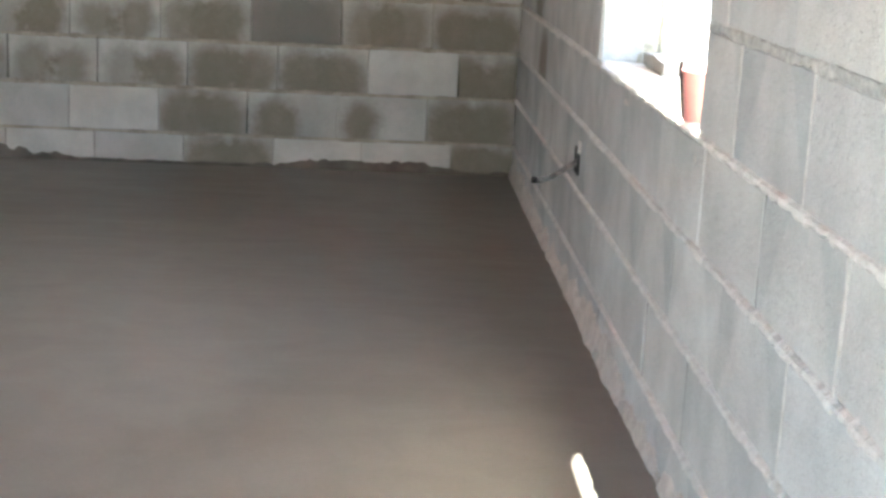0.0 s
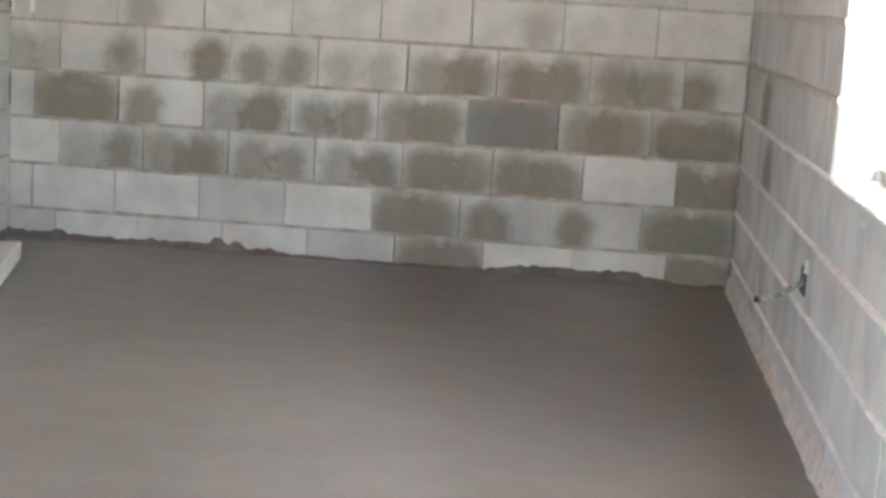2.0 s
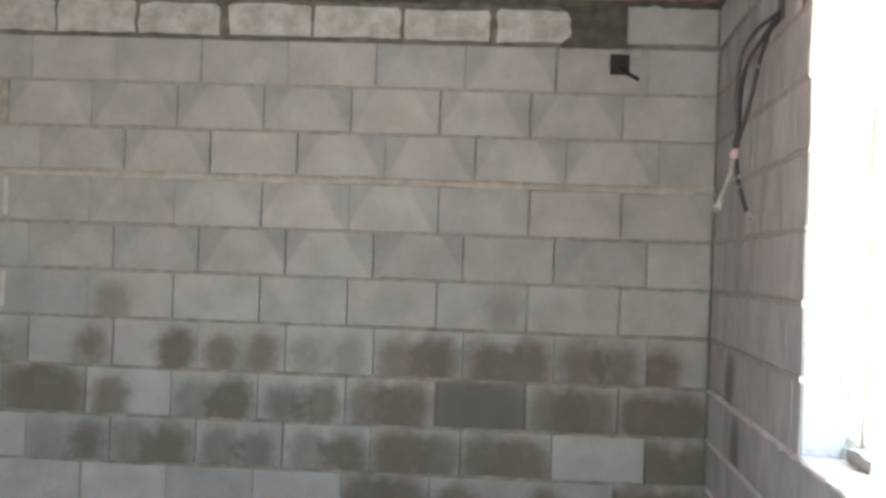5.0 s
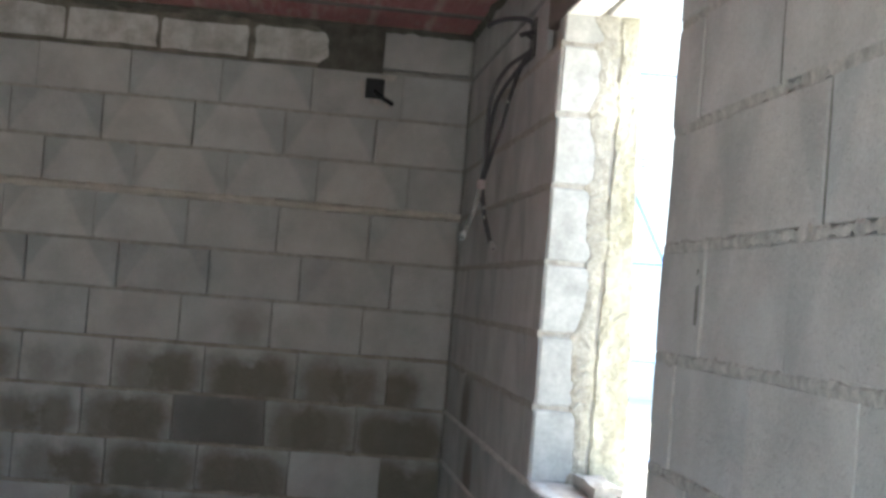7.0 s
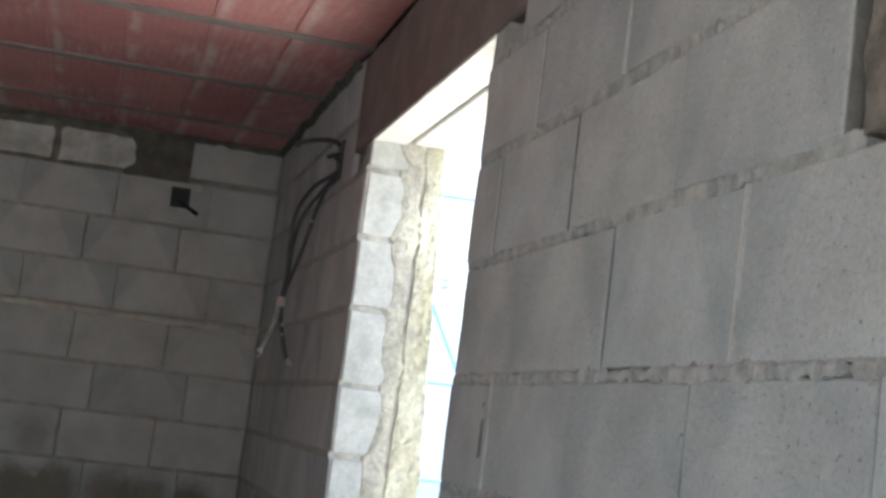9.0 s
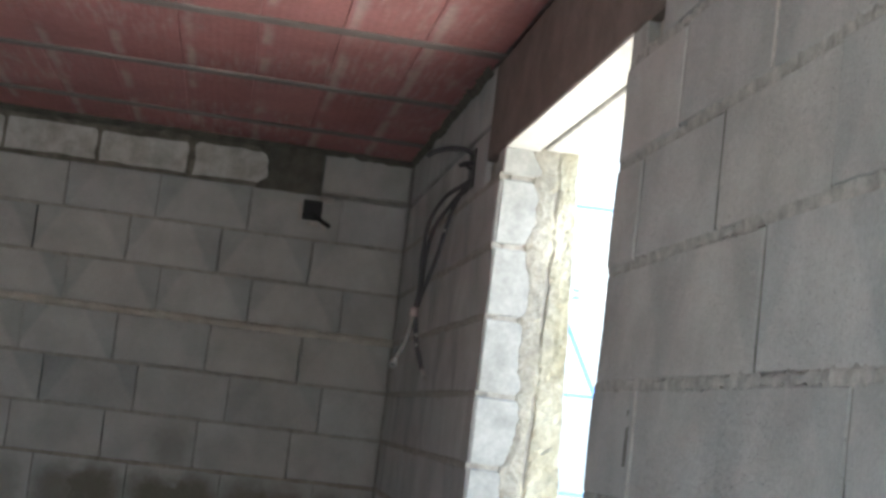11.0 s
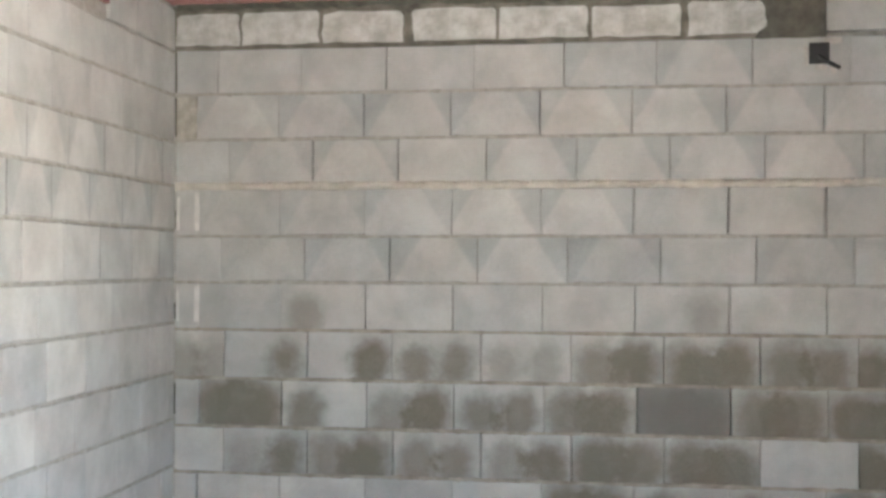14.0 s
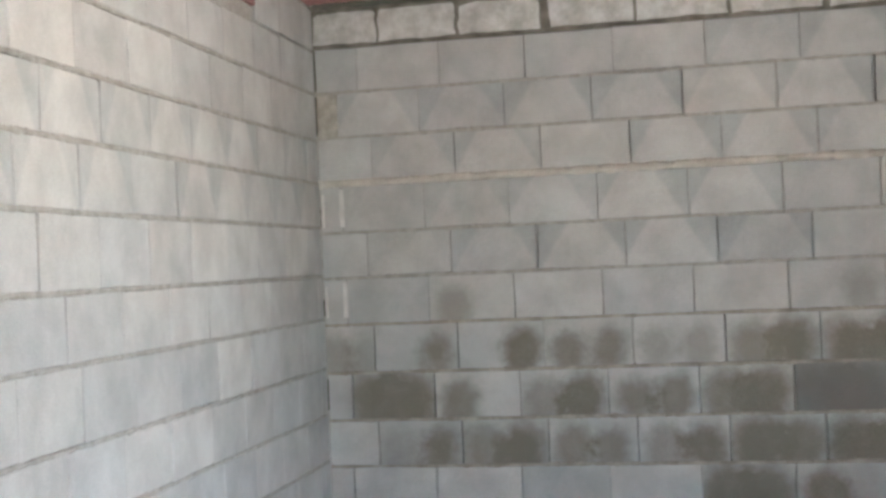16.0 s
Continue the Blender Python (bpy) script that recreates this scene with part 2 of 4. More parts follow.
def plain(name, c, rough=0.6, metal=0.0, vary=0.12):
    k = Mat(name, rough, metal)
    f = k.noise(25, 4, 0.6, k.place())
    k.bump(f, 0.1, 0.002)
    return k.colour(k.mix(1.0, c, k.step(f, 0.25, 0.75, 1 - vary, 1 + vary), "MULTIPLY"))


TUBE = plain("grey_corrugated_plastic", (0.05, 0.05, 0.055), 0.5)
TUBE_END = plain("pale_tube_end", (0.46, 0.455, 0.435), 0.6)
TUBE_PALE = rough_material("splashed_tube", (0.12, 0.118, 0.115), (0.235, 0.23, 0.222), 30, 160, 0.7)
TUBE_SPLASHED = rough_material("mortar_splashed_tube", (0.06, 0.06, 0.065), (0.38, 0.36, 0.34), 38, 160, 0.7)
TAPE = plain("pale_tape", (0.36, 0.29, 0.285), 0.6)
BLACK = plain("black_plastic", (0.016, 0.016, 0.017), 0.6)
RED = plain("red_plastic", (0.93, 0.40, 0.36), 0.4)
STEEL = plain("galvanised_steel", (0.80, 0.80, 0.79), 0.38, 1.0)
BLUE = plain("blue_painted_steel", (0.17, 0.36, 0.74), 0.5)
GLASSY = plain("dark_opening", (0.03, 0.03, 0.032), 0.4)


# ---------- mesh helpers ----------
def mesh_of(name, bm, *mats):
    me = bpy.data.meshes.new(name)
    bm.normal_update()
    bm.to_mesh(me)
    bm.free()
    for m in mats:
        me.materials.append(m)
    return me


def thing(name, bm, mat, label="", category="", group="", kind=""):
    mats = mat if isinstance(mat, tuple) else (mat,)
    return tagged(new(name, mesh_of(name, bm, *mats)), label, category, group, kind)


def part(name, bm, mat, parent, label=""):
    mats = mat if isinstance(mat, tuple) else (mat,)
    ob = new(name, mesh_of(name, bm, *mats))
    ob.parent = parent
    return tagged(ob, label)


def box(bm, lo, hi, mat=0):
    x0, y0, z0 = lo
    x1, y1, z1 = hi
    v = [bm.verts.new(p) for p in ((x0, y0, z0), (x1, y0, z0), (x1, y1, z0), (x0, y1, z0), (x0, y0, z1), (x1, y0, z1), (x1, y1, z1), (x0, y1, z1))]
    out = []
    for f in ((3, 2, 1, 0), (4, 5, 6, 7), (0, 1, 5, 4), (1, 2, 6, 5), (2, 3, 7, 6), (3, 0, 4, 7)):
        face = bm.faces.new([v[i] for i in f])
        face.material_index = mat
        out.append(face)
    return out


def bevelled(bm, amount, segments=1):
    bmesh.ops.bevel(bm, geom=list(bm.edges), offset=amount, segments=segments, affect="EDGES", profile=0.5)


def roughen(bm, amount, scale=9.0):
    for v in bm.verts:
        n = noise.noise_vector(v.co * scale)
        v.co += n * amount


def smooth_line(pts, steps=8):
    """Catmull-Rom through the points."""
    p = [Vector(a) for a in pts]
    p = [2 * p[0] - p[1]] + p + [2 * p[-1] - p[-2]]
    out = []
    for i in range(1, len(p) - 2):
        for s in range(steps):
            t = s / steps
            a, b, c, d = p[i - 1], p[i], p[i + 1], p[i + 2]
            out.append(0.5 * (2 * b + (c - a) * t + (2 * a - 5 * b + 4 * c - d) * t * t + (3 * b - 3 * c + d - a) * t ** 3))
    return out + [p[-2]]


def tube(bm, line, radius, sides=10, ribs=0.0, hollow=False):
    """A round tube along a line; ribs: how far every other ring stands proud."""
    rings = []
    up = Vector((0.31, 0.9, 0.2))
    for i, c in enumerate(line):
        d = (line[min(i + 1, len(line) - 1)] - line[max(i - 1, 0)]).normalized()
        a = d.cross(up).normalized()
        b = d.cross(a)
        r = radius + (ribs if i % 2 else 0.0)
        rings.append([bm.verts.new(c + r * (math.cos(2 * math.pi * k / sides) * a + math.sin(2 * math.pi * k / sides) * b)) for k in range(sides)])
    for r0, r1 in zip(rings, rings[1:]):
        for k in range(sides):
            bm.faces.new((r0[k], r0[(k + 1) % sides], r1[(k + 1) % sides], r1[k])).smooth = not ribs
    if hollow:
        end = line[-1]
        d = (line[-1] - line[-2]).normalized()
        inner = [bm.verts.new(end + (v.co - end) * 0.7) for v in rings[-1]]
        deep = [bm.verts.new(v.co - d * 0.03) for v in inner]
        for k in range(sides):
            j = (k + 1) % sides
            bm.faces.new((rings[-1][k], rings[-1][j], inner[j], inner[k]))
            bm.faces.new((inner[k], inner[j], deep[j], deep[k]))
        bm.faces.new(deep)
    else:
        bm.faces.new(rings[-1])
    bm.faces.new(rings[0][::-1])


def resample(line, gap):
    out, left = [line[0]], gap
    for a, b in zip(line, line[1:]):
        d = (b - a).length
        while d >= left:
            a = a.lerp(b, left / d)
            out.append(a.copy())
            d, left = d - left, gap
            if d <= 0:
                break
        left -= d
    return out + [line[-1]]


# ---------- the plan ----------
BEDS = (2.250, 2.045, 1.84, 1.630, 1.405, 1.197, 0.985, 0.765, 0.55, 0.34, 0.135)  # middles of the bed joints, from the top
TOP = 2.45
LEFT = -3.27  # corner of back and left wall
TURN = radians(5)  # by which the left wall leaves the square
REAR = -8.6
WIN_Y0, WIN_Y1, WIN_Z0, WIN_Z1 = -2.315, -3.68, 0.765, 2.135
RECESS = 0.014  # depth of the joints behind the block faces


def course(i, wide=True):
    """Bottom and top of a course, 0 at the top."""
    hi = TOP if i == 0 else BEDS[i - 1] - 0.005
    lo = BEDS[i] + 0.005 if i < 11 else -0.06
    if wide and i == 3:
        lo += 0.012
    if wide and i == 4:
        hi -= 0.012
    return lo, hi


# setting: bodies of the walls behind the block faces
bm = bmesh.new()
box(bm, (LEFT - 0.2, 0.034, -0.3), (0.27, 0.2, TOP + 0.02))
wall_back = thing("wall_back", bm, MORTAR, "bare grey concrete block wall with damp lower courses", "wall", kind="structure")

bm = bmesh.new()
box(bm, (0.03, REAR, -0.3), (0.2, 0.03, WIN_Z0 - 0.03))
box(bm, (0.03, WIN_Y0, WIN_Z0 - 0.03), (0.2, 0.03, TOP + 0.02))
box(bm, (0.03, -4.90, WIN_Z0 - 0.03), (0.2, WIN_Y1, TOP + 0.02))
box(bm, (0.03, REAR, WIN_Z0 - 0.03), (0.2, -5.36, TOP + 0.02))
box(bm, (0.03, -5.36, WIN_Z0 - 0.03), (0.2, -4.90, 1.84))
box(bm, (0.03, -5.36, 2.05), (0.2, -4.90, TOP + 0.02))
box(bm, (0.03, WIN_Y1, WIN_Z1 + 0.1), (0.2, WIN_Y0, TOP + 0.02))
wall_right = thing("wall_right", bm, MORTAR, "bare grey concrete block wall with a window opening", "wall", kind="structure")

cs, sn = math.cos(TURN), math.sin(TURN)


def left_at(s, depth=0.0):
    """A point along the left wall, s metres from the corner, so far behind its face."""
    return Vector((LEFT + sn * s - cs * depth, -cs * s - sn * depth, 0))


def slab(bm, a, b, z0, z1, d0, d1):
    q = [left_at(a, d0), left_at(b, d0), left_at(b, d1), left_at(a, d1)]
    v = [bm.verts.new((p.x, p.y, z)) for z in (z0, z1) for p in q]
    for f in ((3, 2, 1, 0), (4, 5, 6, 7), (0, 1, 5, 4), (1, 2, 6, 5), (2, 3, 7, 6), (3, 0, 4, 7)):
        bm.faces.new([v[i] for i in f])


LEFT_END = -REAR / cs
bm = bmesh.new()
slab(bm, 0.0, 5.3, -0.3, TOP + 0.02, RECESS, 0.2)
slab(bm, 5.3, 7.5, 2.235, TOP + 0.02, RECESS, 0.2)
slab(bm, 5.3, 7.5, -0.3, -0.04, RECESS, 0.2)
slab(bm, 7.5, LEFT_END, -0.3, TOP + 0.02, RECESS, 0.2)
bmesh.ops.recalc_face_normals(bm, faces=bm.faces)
wall_left = thing("wall_left", bm, MORTAR, "bare pale grey concrete block wall", "wall", kind="structure")

# rear wall with the wide doorway by which the daylight also enters
bm = bmesh.new()
xl = left_at(LEFT_END).x - 0.3
box(bm, (xl, REAR - 0.2, -0.3), (-1.65, REAR, TOP + 0.02))
box(bm, (-0.27, REAR - 0.2, -0.3), (0.2, REAR, TOP + 0.02))
box(bm, (-1.65, REAR - 0.2, 2.235), (-0.27, REAR, TOP + 0.02))
thing("wall_rear", bm, MORTAR, "plain block wall with an open doorway", "wall", kind="structure")

# floor: freshly poured, slightly uneven
bm = bmesh.new()
NX, NY = 60, 120
grid = []
for j in range(NY + 1):
    y = 0.01 + (REAR - 0.2) * j / NY
    row = []
    for i in range(NX + 1):
        x = -3.5 + 3.52 * i / NX
        z = 0.004 * noise.noise(Vector((x * 1.3, y * 1.3, 0))) + 0.0018 * noise.noise(Vector((x * 5, y * 5, 3)))
        row.append(bm.verts.new((x, y, z)))
    grid.append(row)
for j in range(NY):
    for i in range(NX):
        bm.faces.new((grid[j][i], grid[j + 1][i], grid[j + 1][i + 1], grid[j][i + 1])).smooth = True
box(bm, (-3.5, REAR - 0.2, -0.3), (0.02, 0.01, -0.03))
thing("floor", bm, FLOOR, "freshly poured smooth wet grey-brown concrete floor", "floor", kind="structure")

# ceiling: ceramic infill tiles between concrete joists
bm = bmesh.new()
box(bm, (-3.7, REAR - 0.2, TOP + 0.03), (0.2, 0.2, TOP + 0.32), 1)
joists = [-0.44 - 0.835 * i for i in range(10)]
edges = [0.0] + joists
rng = random.Random(5)
for a, b in zip(edges, edges[1:] + [REAR - 0.2]):
    y1, y0 = a - (0.031 if a else 0.0), b + 0.031
    x = 0.0
    while x > -3.5:
        w = 0.252
        dz = rng.uniform(-0.0015, 0.0015)
        x0, x1, z0, z1 = x - w + 0.0003, x - 0.0003, TOP + 0.004 + dz, TOP + 0.035
        lower = [bm.verts.new(p) for p in ((x0 + 0.0015, y0 + 0.006, z0), (x1 - 0.0015, y0 + 0.006, z0), (x1 - 0.0015, y1 - 0.006, z0), (x0 + 0.0015, y1 - 0.006, z0))]
        upper = [bm.verts.new(p) for p in ((x0, y0, z0 + 0.012), (x1, y0, z0 + 0.012), (x1, y1, z0 + 0.012), (x0, y1, z0 + 0.012))]
        roof = [bm.verts.new((v.co.x, v.co.y, z1)) for v in upper]
        bm.faces.new(lower[::-1])
        for k in range(4):
            j = (k + 1) % 4
            bm.faces.new((lower[k], lower[j], upper[j], upper[k]))
            bm.faces.new((upper[k], upper[j], roof[j], roof[k]))
        x -= w
for y in joists:
    box(bm, (-3.6, y - 0.03, TOP - 0.001), (0.02, y + 0.03, TOP + 0.028), 1)
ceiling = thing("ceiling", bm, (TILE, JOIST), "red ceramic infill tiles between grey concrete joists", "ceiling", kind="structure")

# outside: ground to the horizon, the outer leaf of the wall with the window's plaster
bm = bmesh.new()
box(bm, (-900, -900, -0.62), (900, 900, -0.35))
thing("ground", bm, DUST, "pale dry building-site ground", "ground", kind="structure")

# window: outer leaf, jambs, soffit, sill
bm = bmesh.new()
o0, o1 = 0.204, 0.228
box(bm, (o0, WIN_Y0, -0.4), (o1, 0.2, TOP + 0.3))
box(bm, (o0, REAR, -0.4), (o1, WIN_Y1, TOP + 0.3))
box(bm, (o0, WIN_Y1, -0.4), (o1, WIN_Y0, WIN_Z0 - 0.02))
box(bm, (o0, WIN_Y1, WIN_Z1 + 0.01), (o1, WIN_Y0, TOP + 0.3))
thing("outer_wall_skin", bm, RENDER_OUT, "white rendered outer skin of the house wall", "wall", kind="structure")


def uneven_plate(lo, hi, axis, cells, amount, seed):
    """A thick slab whose face along the axis is uneven like hand-laid plaster."""
    m = bmesh.new()
    box(m, lo, hi)
    bmesh.ops.subdivide_edges(m, edges=m.edges, cuts=cells, use_grid_fill=True)
    for v in m.verts:
        n = noise.noise(v.co * 14 + Vector((seed, 0, 0))) + 0.5 * noise.noise(v.co * 35 + Vector((0, seed, 0)))
        v.co[axis] += amount * n
        v.co[0] += 1.1 * amount * noise.noise(v.co * 20 + Vector((0, 0, seed)))
    return m


def jamb_coat(y, sgn, seed):
    """Hand-laid coat on a jamb: a ragged inner edge over the block ends and a long crack down its middle."""
    m = bmesh.new()
    z0, z1, rows = WIN_Z0 - 0.01, WIN_Z1 + 0.018, 110
    prev = None
    for j in range(rows + 1):
        z = z0 + (z1 - z0) * j / rows
        wave = lambda k, q: noise.noise(Vector((seed + q, 3.0, z * k)))
        near_bed = max(math.exp(-((z - b) / 0.022) ** 2) for b in BEDS)
        top = max(0.0, 1 - (z1 - z) / 0.09)
        inner = 0.113 + 0.03 * wave(4, 0) + 0.016 * wave(17, 1) + 0.010 * wave(45, 2) - 0.012 * near_bed - 0.05 * top
        crack = 0.172 + 0.016 * wave(3, 5) + 0.007 * wave(16, 6)
        outer = 0.226 + 0.045 * (WIN_Z1 - z) + 0.006 * wave(9, 8) + 0.004 * wave(30, 9)
        xs = [inner, inner + 0.006, inner + 0.4 * (crack - inner), crack - 0.009, crack - 0.003, crack + 0.002, crack + 0.007] + [crack + (outer - crack) * k / 6 for k in range(1, 7)]
        col = [m.verts.new((inner, y + 0.03 * sgn, z))]
        for n, x in enumerate(xs):
            lump = 0.006 * noise.noise(Vector((x * 26, seed, z * 22))) + 0.0045 * noise.noise(Vector((x * 60, seed, z * 55)))
            proud = 0.001 if n == 0 else 0.0052 if n == 1 else 0.0075 if n < 4 else 0.006 - 0.026 * max(0.0, 0.25 + wave(5, 12)) if n in (4, 5) else 0.0085
            col.append(m.verts.new((x, y - sgn * (proud + (lump if n > 2 else 0.3 * lump)), z)))
        col.append(m.verts.new((outer, y + 0.03 * sgn, z)))
        if prev:
            for k in range(len(col) - 1):
                m.faces.new((prev[k], col[k], col[k + 1], prev[k + 1]))
        prev = col
    bmesh.ops.recalc_face_normals(m, faces=m.faces)
    return m


MORTAR_WHITE = rough_material("white_mortar", (0.60, 0.58, 0.55), (0.72, 0.70, 0.67), 14)
MORTAR_NEAR = rough_material("rough_bed_mortar", (0.29, 0.285, 0.27), (0.50, 0.49, 0.465), 30, 140, 0.92, 1.0, 0.008)
JOINT_DARK = rough_material("shaded_joint_mortar", (0.17, 0.165, 0.155), (0.27, 0.262, 0.245), 14, 120)
JOINT_FILL = rough_material("flush_joint_mortar", (0.37, 0.365, 0.35), (0.47, 0.46, 0.435), 14, 120)
BEAD = rough_material("pale_bead_mortar", (0.51, 0.495, 0.47), (0.65, 0.635, 0.61), 24, 140, 0.92, 1.0, 0.008)
window = tagged(new("window_1"), "unglazed window opening with rough plastered jambs", "window", kind="structure")
for y, sgn, seed in ((WIN_Y0, 1, 3), (WIN_Y1, -1, 9)):
    part("jamb_plaster", jamb_coat(y, sgn, seed), CRACKED, window, "cracked yellowish plaster and mortar on the jamb")
    for i in range(1, 8):
        lo, hi = (BEDS[i] + 0.007, BEDS[i - 1] - 0.007)
        if i == 1:
            hi = WIN_Z1
        a, b = sorted((y - 0.004 * sgn, y + 0.10 * sgn))
        m = bmesh.new()
        box(m, (0.005, a, lo), (0.145, b, hi))
        bevelled(m, 0.004)
        roughen(m, 0.003, 20)
        part("block_end", m, BLOCK_WHITE, window)
m = uneven_plate((0.002, WIN_Y1 - 0.0, WIN_Z0 - 0.05), (0.31, WIN_Y0, WIN_Z0 + 0.006), 2, 10, 0.007, 5)
part("window_sill", m, MORTAR_PALE, window, "rough mortar sill")
m = bmesh.new()
box(m, (0.002, WIN_Y1 - 0.22, WIN_Z1), (0.105, WIN_Y0 + 0.30, TOP - 0.004))
bevelled(m, 0.006)
part("lintel", m, LINTEL, window, "brown ceramic lintel beam")
m = bmesh.new()
box(m, (0.125, WIN_Y1 - 0.22, WIN_Z1 + 0.002), (0.232, WIN_Y0 + 0.2, WIN_Z1 + 0.12))
bevelled(m, 0.005)
part("outer_lintel", m, MORTAR_WHITE, window, "pale concrete outer lintel")
m = bmesh.new()
box(m, (0.105, WIN_Y1, WIN_Z1 + 0.03), (0.125, WIN_Y0, WIN_Z1 + 0.09))
part("gap_filler", m, DARK_FILL, window, "dark groove between the lintels")

m = bmesh.new()
box(m, (0.006, WIN_Y1 + 0.01, WIN_Z1 - 0.005), (0.104, WIN_Y0 - 0.01, WIN_Z1 + 0.002))
part("soffit", m, MORTAR_WHITE, window, "pale mortar under the lintel")

# mortar chunk and red beaker on the sill
bm = bmesh.new()
box(bm, (0.12, -2.66, WIN_Z0 + 0.008), (0.20, -2.38, WIN_Z0 + 0.045))
bmesh.ops.subdivide_edges(bm, edges=bm.edges, cuts=3, use_grid_fill=True)
roughen(bm, 0.012, 16)
thing("mortar_chunk", bm, MORTAR, "broken grey mortar slab lying on the window sill", "rubble")

beaker = tagged(new("beaker"), "small red plastic beaker standing on the window sill", "beaker")
beaker.location = (0.034, -3.53, WIN_Z0 + 0.012)
bm = bmesh.new()
rings = []
for r, z in ((0.0, 0), (0.036, 0), (0.046, 0.10), (0.049, 0.101), (0.049, 0.107), (0.043, 0.107), (0.034, 0.006), (0.0, 0.006)):
    rings.append([bm.verts.new((r * math.cos(a * math.pi / 12), r * math.sin(a * math.pi / 12), z)) for a in range(24)])
for r0, r1 in zip(rings, rings[1:]):
    for k in range(24):
        bm.faces.new((r0[k], r0[(k + 1) % 24], r1[(k + 1) % 24], r1[k])).smooth = True
bmesh.ops.remove_doubles(bm, verts=bm.verts, dist=0.0005)
part("cup", bm, RED, beaker)
bm = bmesh.new()
tube(bm, smooth_line([(-0.048, 0.0, 0.125), (-0.049, 0.0, 0.10), (-0.043, 0.0, 0.05), (-0.037, 0.0, 0.006)]), 0.004, 8)
part("handle", bm, BLACK, beaker, "dark handle")

# ---------- electrical rough-in ----------
conduits = tagged(new("conduit_bundle"), "grey corrugated conduits hanging from a hole in the wall", "conduit")
conduits.location = (0, -1.75, 2.15)
bm = bmesh.new()
box(bm, (-0.004, -0.05, -0.065), (0.012, -0.04, 0.065))
box(bm, (-0.004, 0.04, -0.065), (0.012, 0.05, 0.065))
box(bm, (-0.004, -0.04, 0.055), (0.012, 0.04, 0.065))
box(bm, (-0.004, -0.04, -0.065), (0.012, 0.04, -0.055))
box(bm, (-0.003, -0.04, -0.055), (0.010, 0.04, 0.055))
part("wall_box", bm, GLASSY, conduits, "dark recessed wall box")
for pts, radius in (
    (((0.004, 0, -0.03), (-0.03, 0, -0.06), (-0.08, 0.0, -0.105), (-0.121, 0, -0.19), (-0.13, 0, -0.30), (-0.128, 0.0, -0.41), (-0.137, 0.002, -0.49)), 0.0068),
    (((0.004, 0.01, -0.04), (-0.012, 0.01, -0.07), (-0.034, 0.012, -0.10), (-0.062, 0.012, -0.20), (-0.082, 0.01, -0.30), (-0.116, 0.008, -0.43), (-0.130, 0.006, -0.49)), 0.0068),
    (((0.004, 0.0, -0.035), (-0.018, 0.0, -0.065), (-0.05, 0.006, -0.115), (-0.098, 0.01, -0.20), (-0.118, 0.01, -0.30), (-0.122, 0.01, -0.41), (-0.133, 0.008, -0.49)), 0.0065),
    (((0.004, 0.02, 0.055), (-0.03, 0.02, 0.068), (-0.082, 0.022, 0.064), (-0.125, 0.024, 0.05), (-0.153, 0.024, 0.03)), 0.008),
    (((0.004, -0.02, 0.02), (-0.02, -0.02, 0.016), (-0.049, -0.02, 0.004)), 0.0075),
    (((0.004, -0.01, 0.0), (-0.018, -0.01, 0.006), (-0.036, -0.01, 0.02)), 0.005),
):
    bm = bmesh.new()
    tube(bm, resample(smooth_line(pts), 0.0035), radius, 10, 0.0012)
    part("conduit", bm, TUBE, conduits)
# the two free tails below the tape, with open ends turned towards the room
for name, pts, radius, mat, note in (
    ("tail", ((-0.136, 0.002, -0.48), (-0.142, 0.002, -0.54), (-0.158, 0.0, -0.60), (-0.178, -0.008, -0.65), (-0.188, -0.03, -0.672)), 0.0088, TUBE_PALE, "pale grey splashed tube tail"),
    ("tail", ((-0.131, 0.006, -0.48), (-0.123, 0.006, -0.55), (-0.110, 0.006, -0.61), (-0.092, 0.0, -0.67), (-0.080, -0.018, -0.70)), 0.0078, TUBE, "dark tube tail"),
):
    bm = bmesh.new()
    tube(bm, resample(smooth_line(pts), 0.0035), radius, 12, 0.0012, True)
    t_ob = part(name, bm, mat, conduits, note)
    a, b = Vector(pts[-2]), Vector(pts[-1])
    d = (b - a).normalized()
    bm = bmesh.new()
    tube(bm, [a.lerp(b, 0.55), a.lerp(b, 0.9), b + d * 0.004], radius + 0.0028, 16, 0.0, True)
    part("sleeve", bm, TUBE_END, t_ob, "pale plastic sleeve on the tube end")
bm = bmesh.new()
tube(bm, [Vector((-0.134, 0.005, -0.478)), Vector((-0.135, 0.005, -0.492)), Vector((-0.136, 0.006, -0.508))], 0.015, 12)
part("tape", bm, TAPE, conduits, "pale tape tying the tubes")
for at, r in (((-0.119, 0.0, -0.568), 0.007), ((-0.116, 0.0, -0.600), 0.005), ((-0.07, 0.0, -0.215), 0.006)):
    bm = bmesh.new()
    bmesh.ops.create_icosphere(bm, subdivisions=2, radius=r, matrix=Matrix.Translation(at))
    roughen(bm, 0.002, 120)
    part("mortar_splash", bm, TUBE_END, conduits, "dried mortar splash")

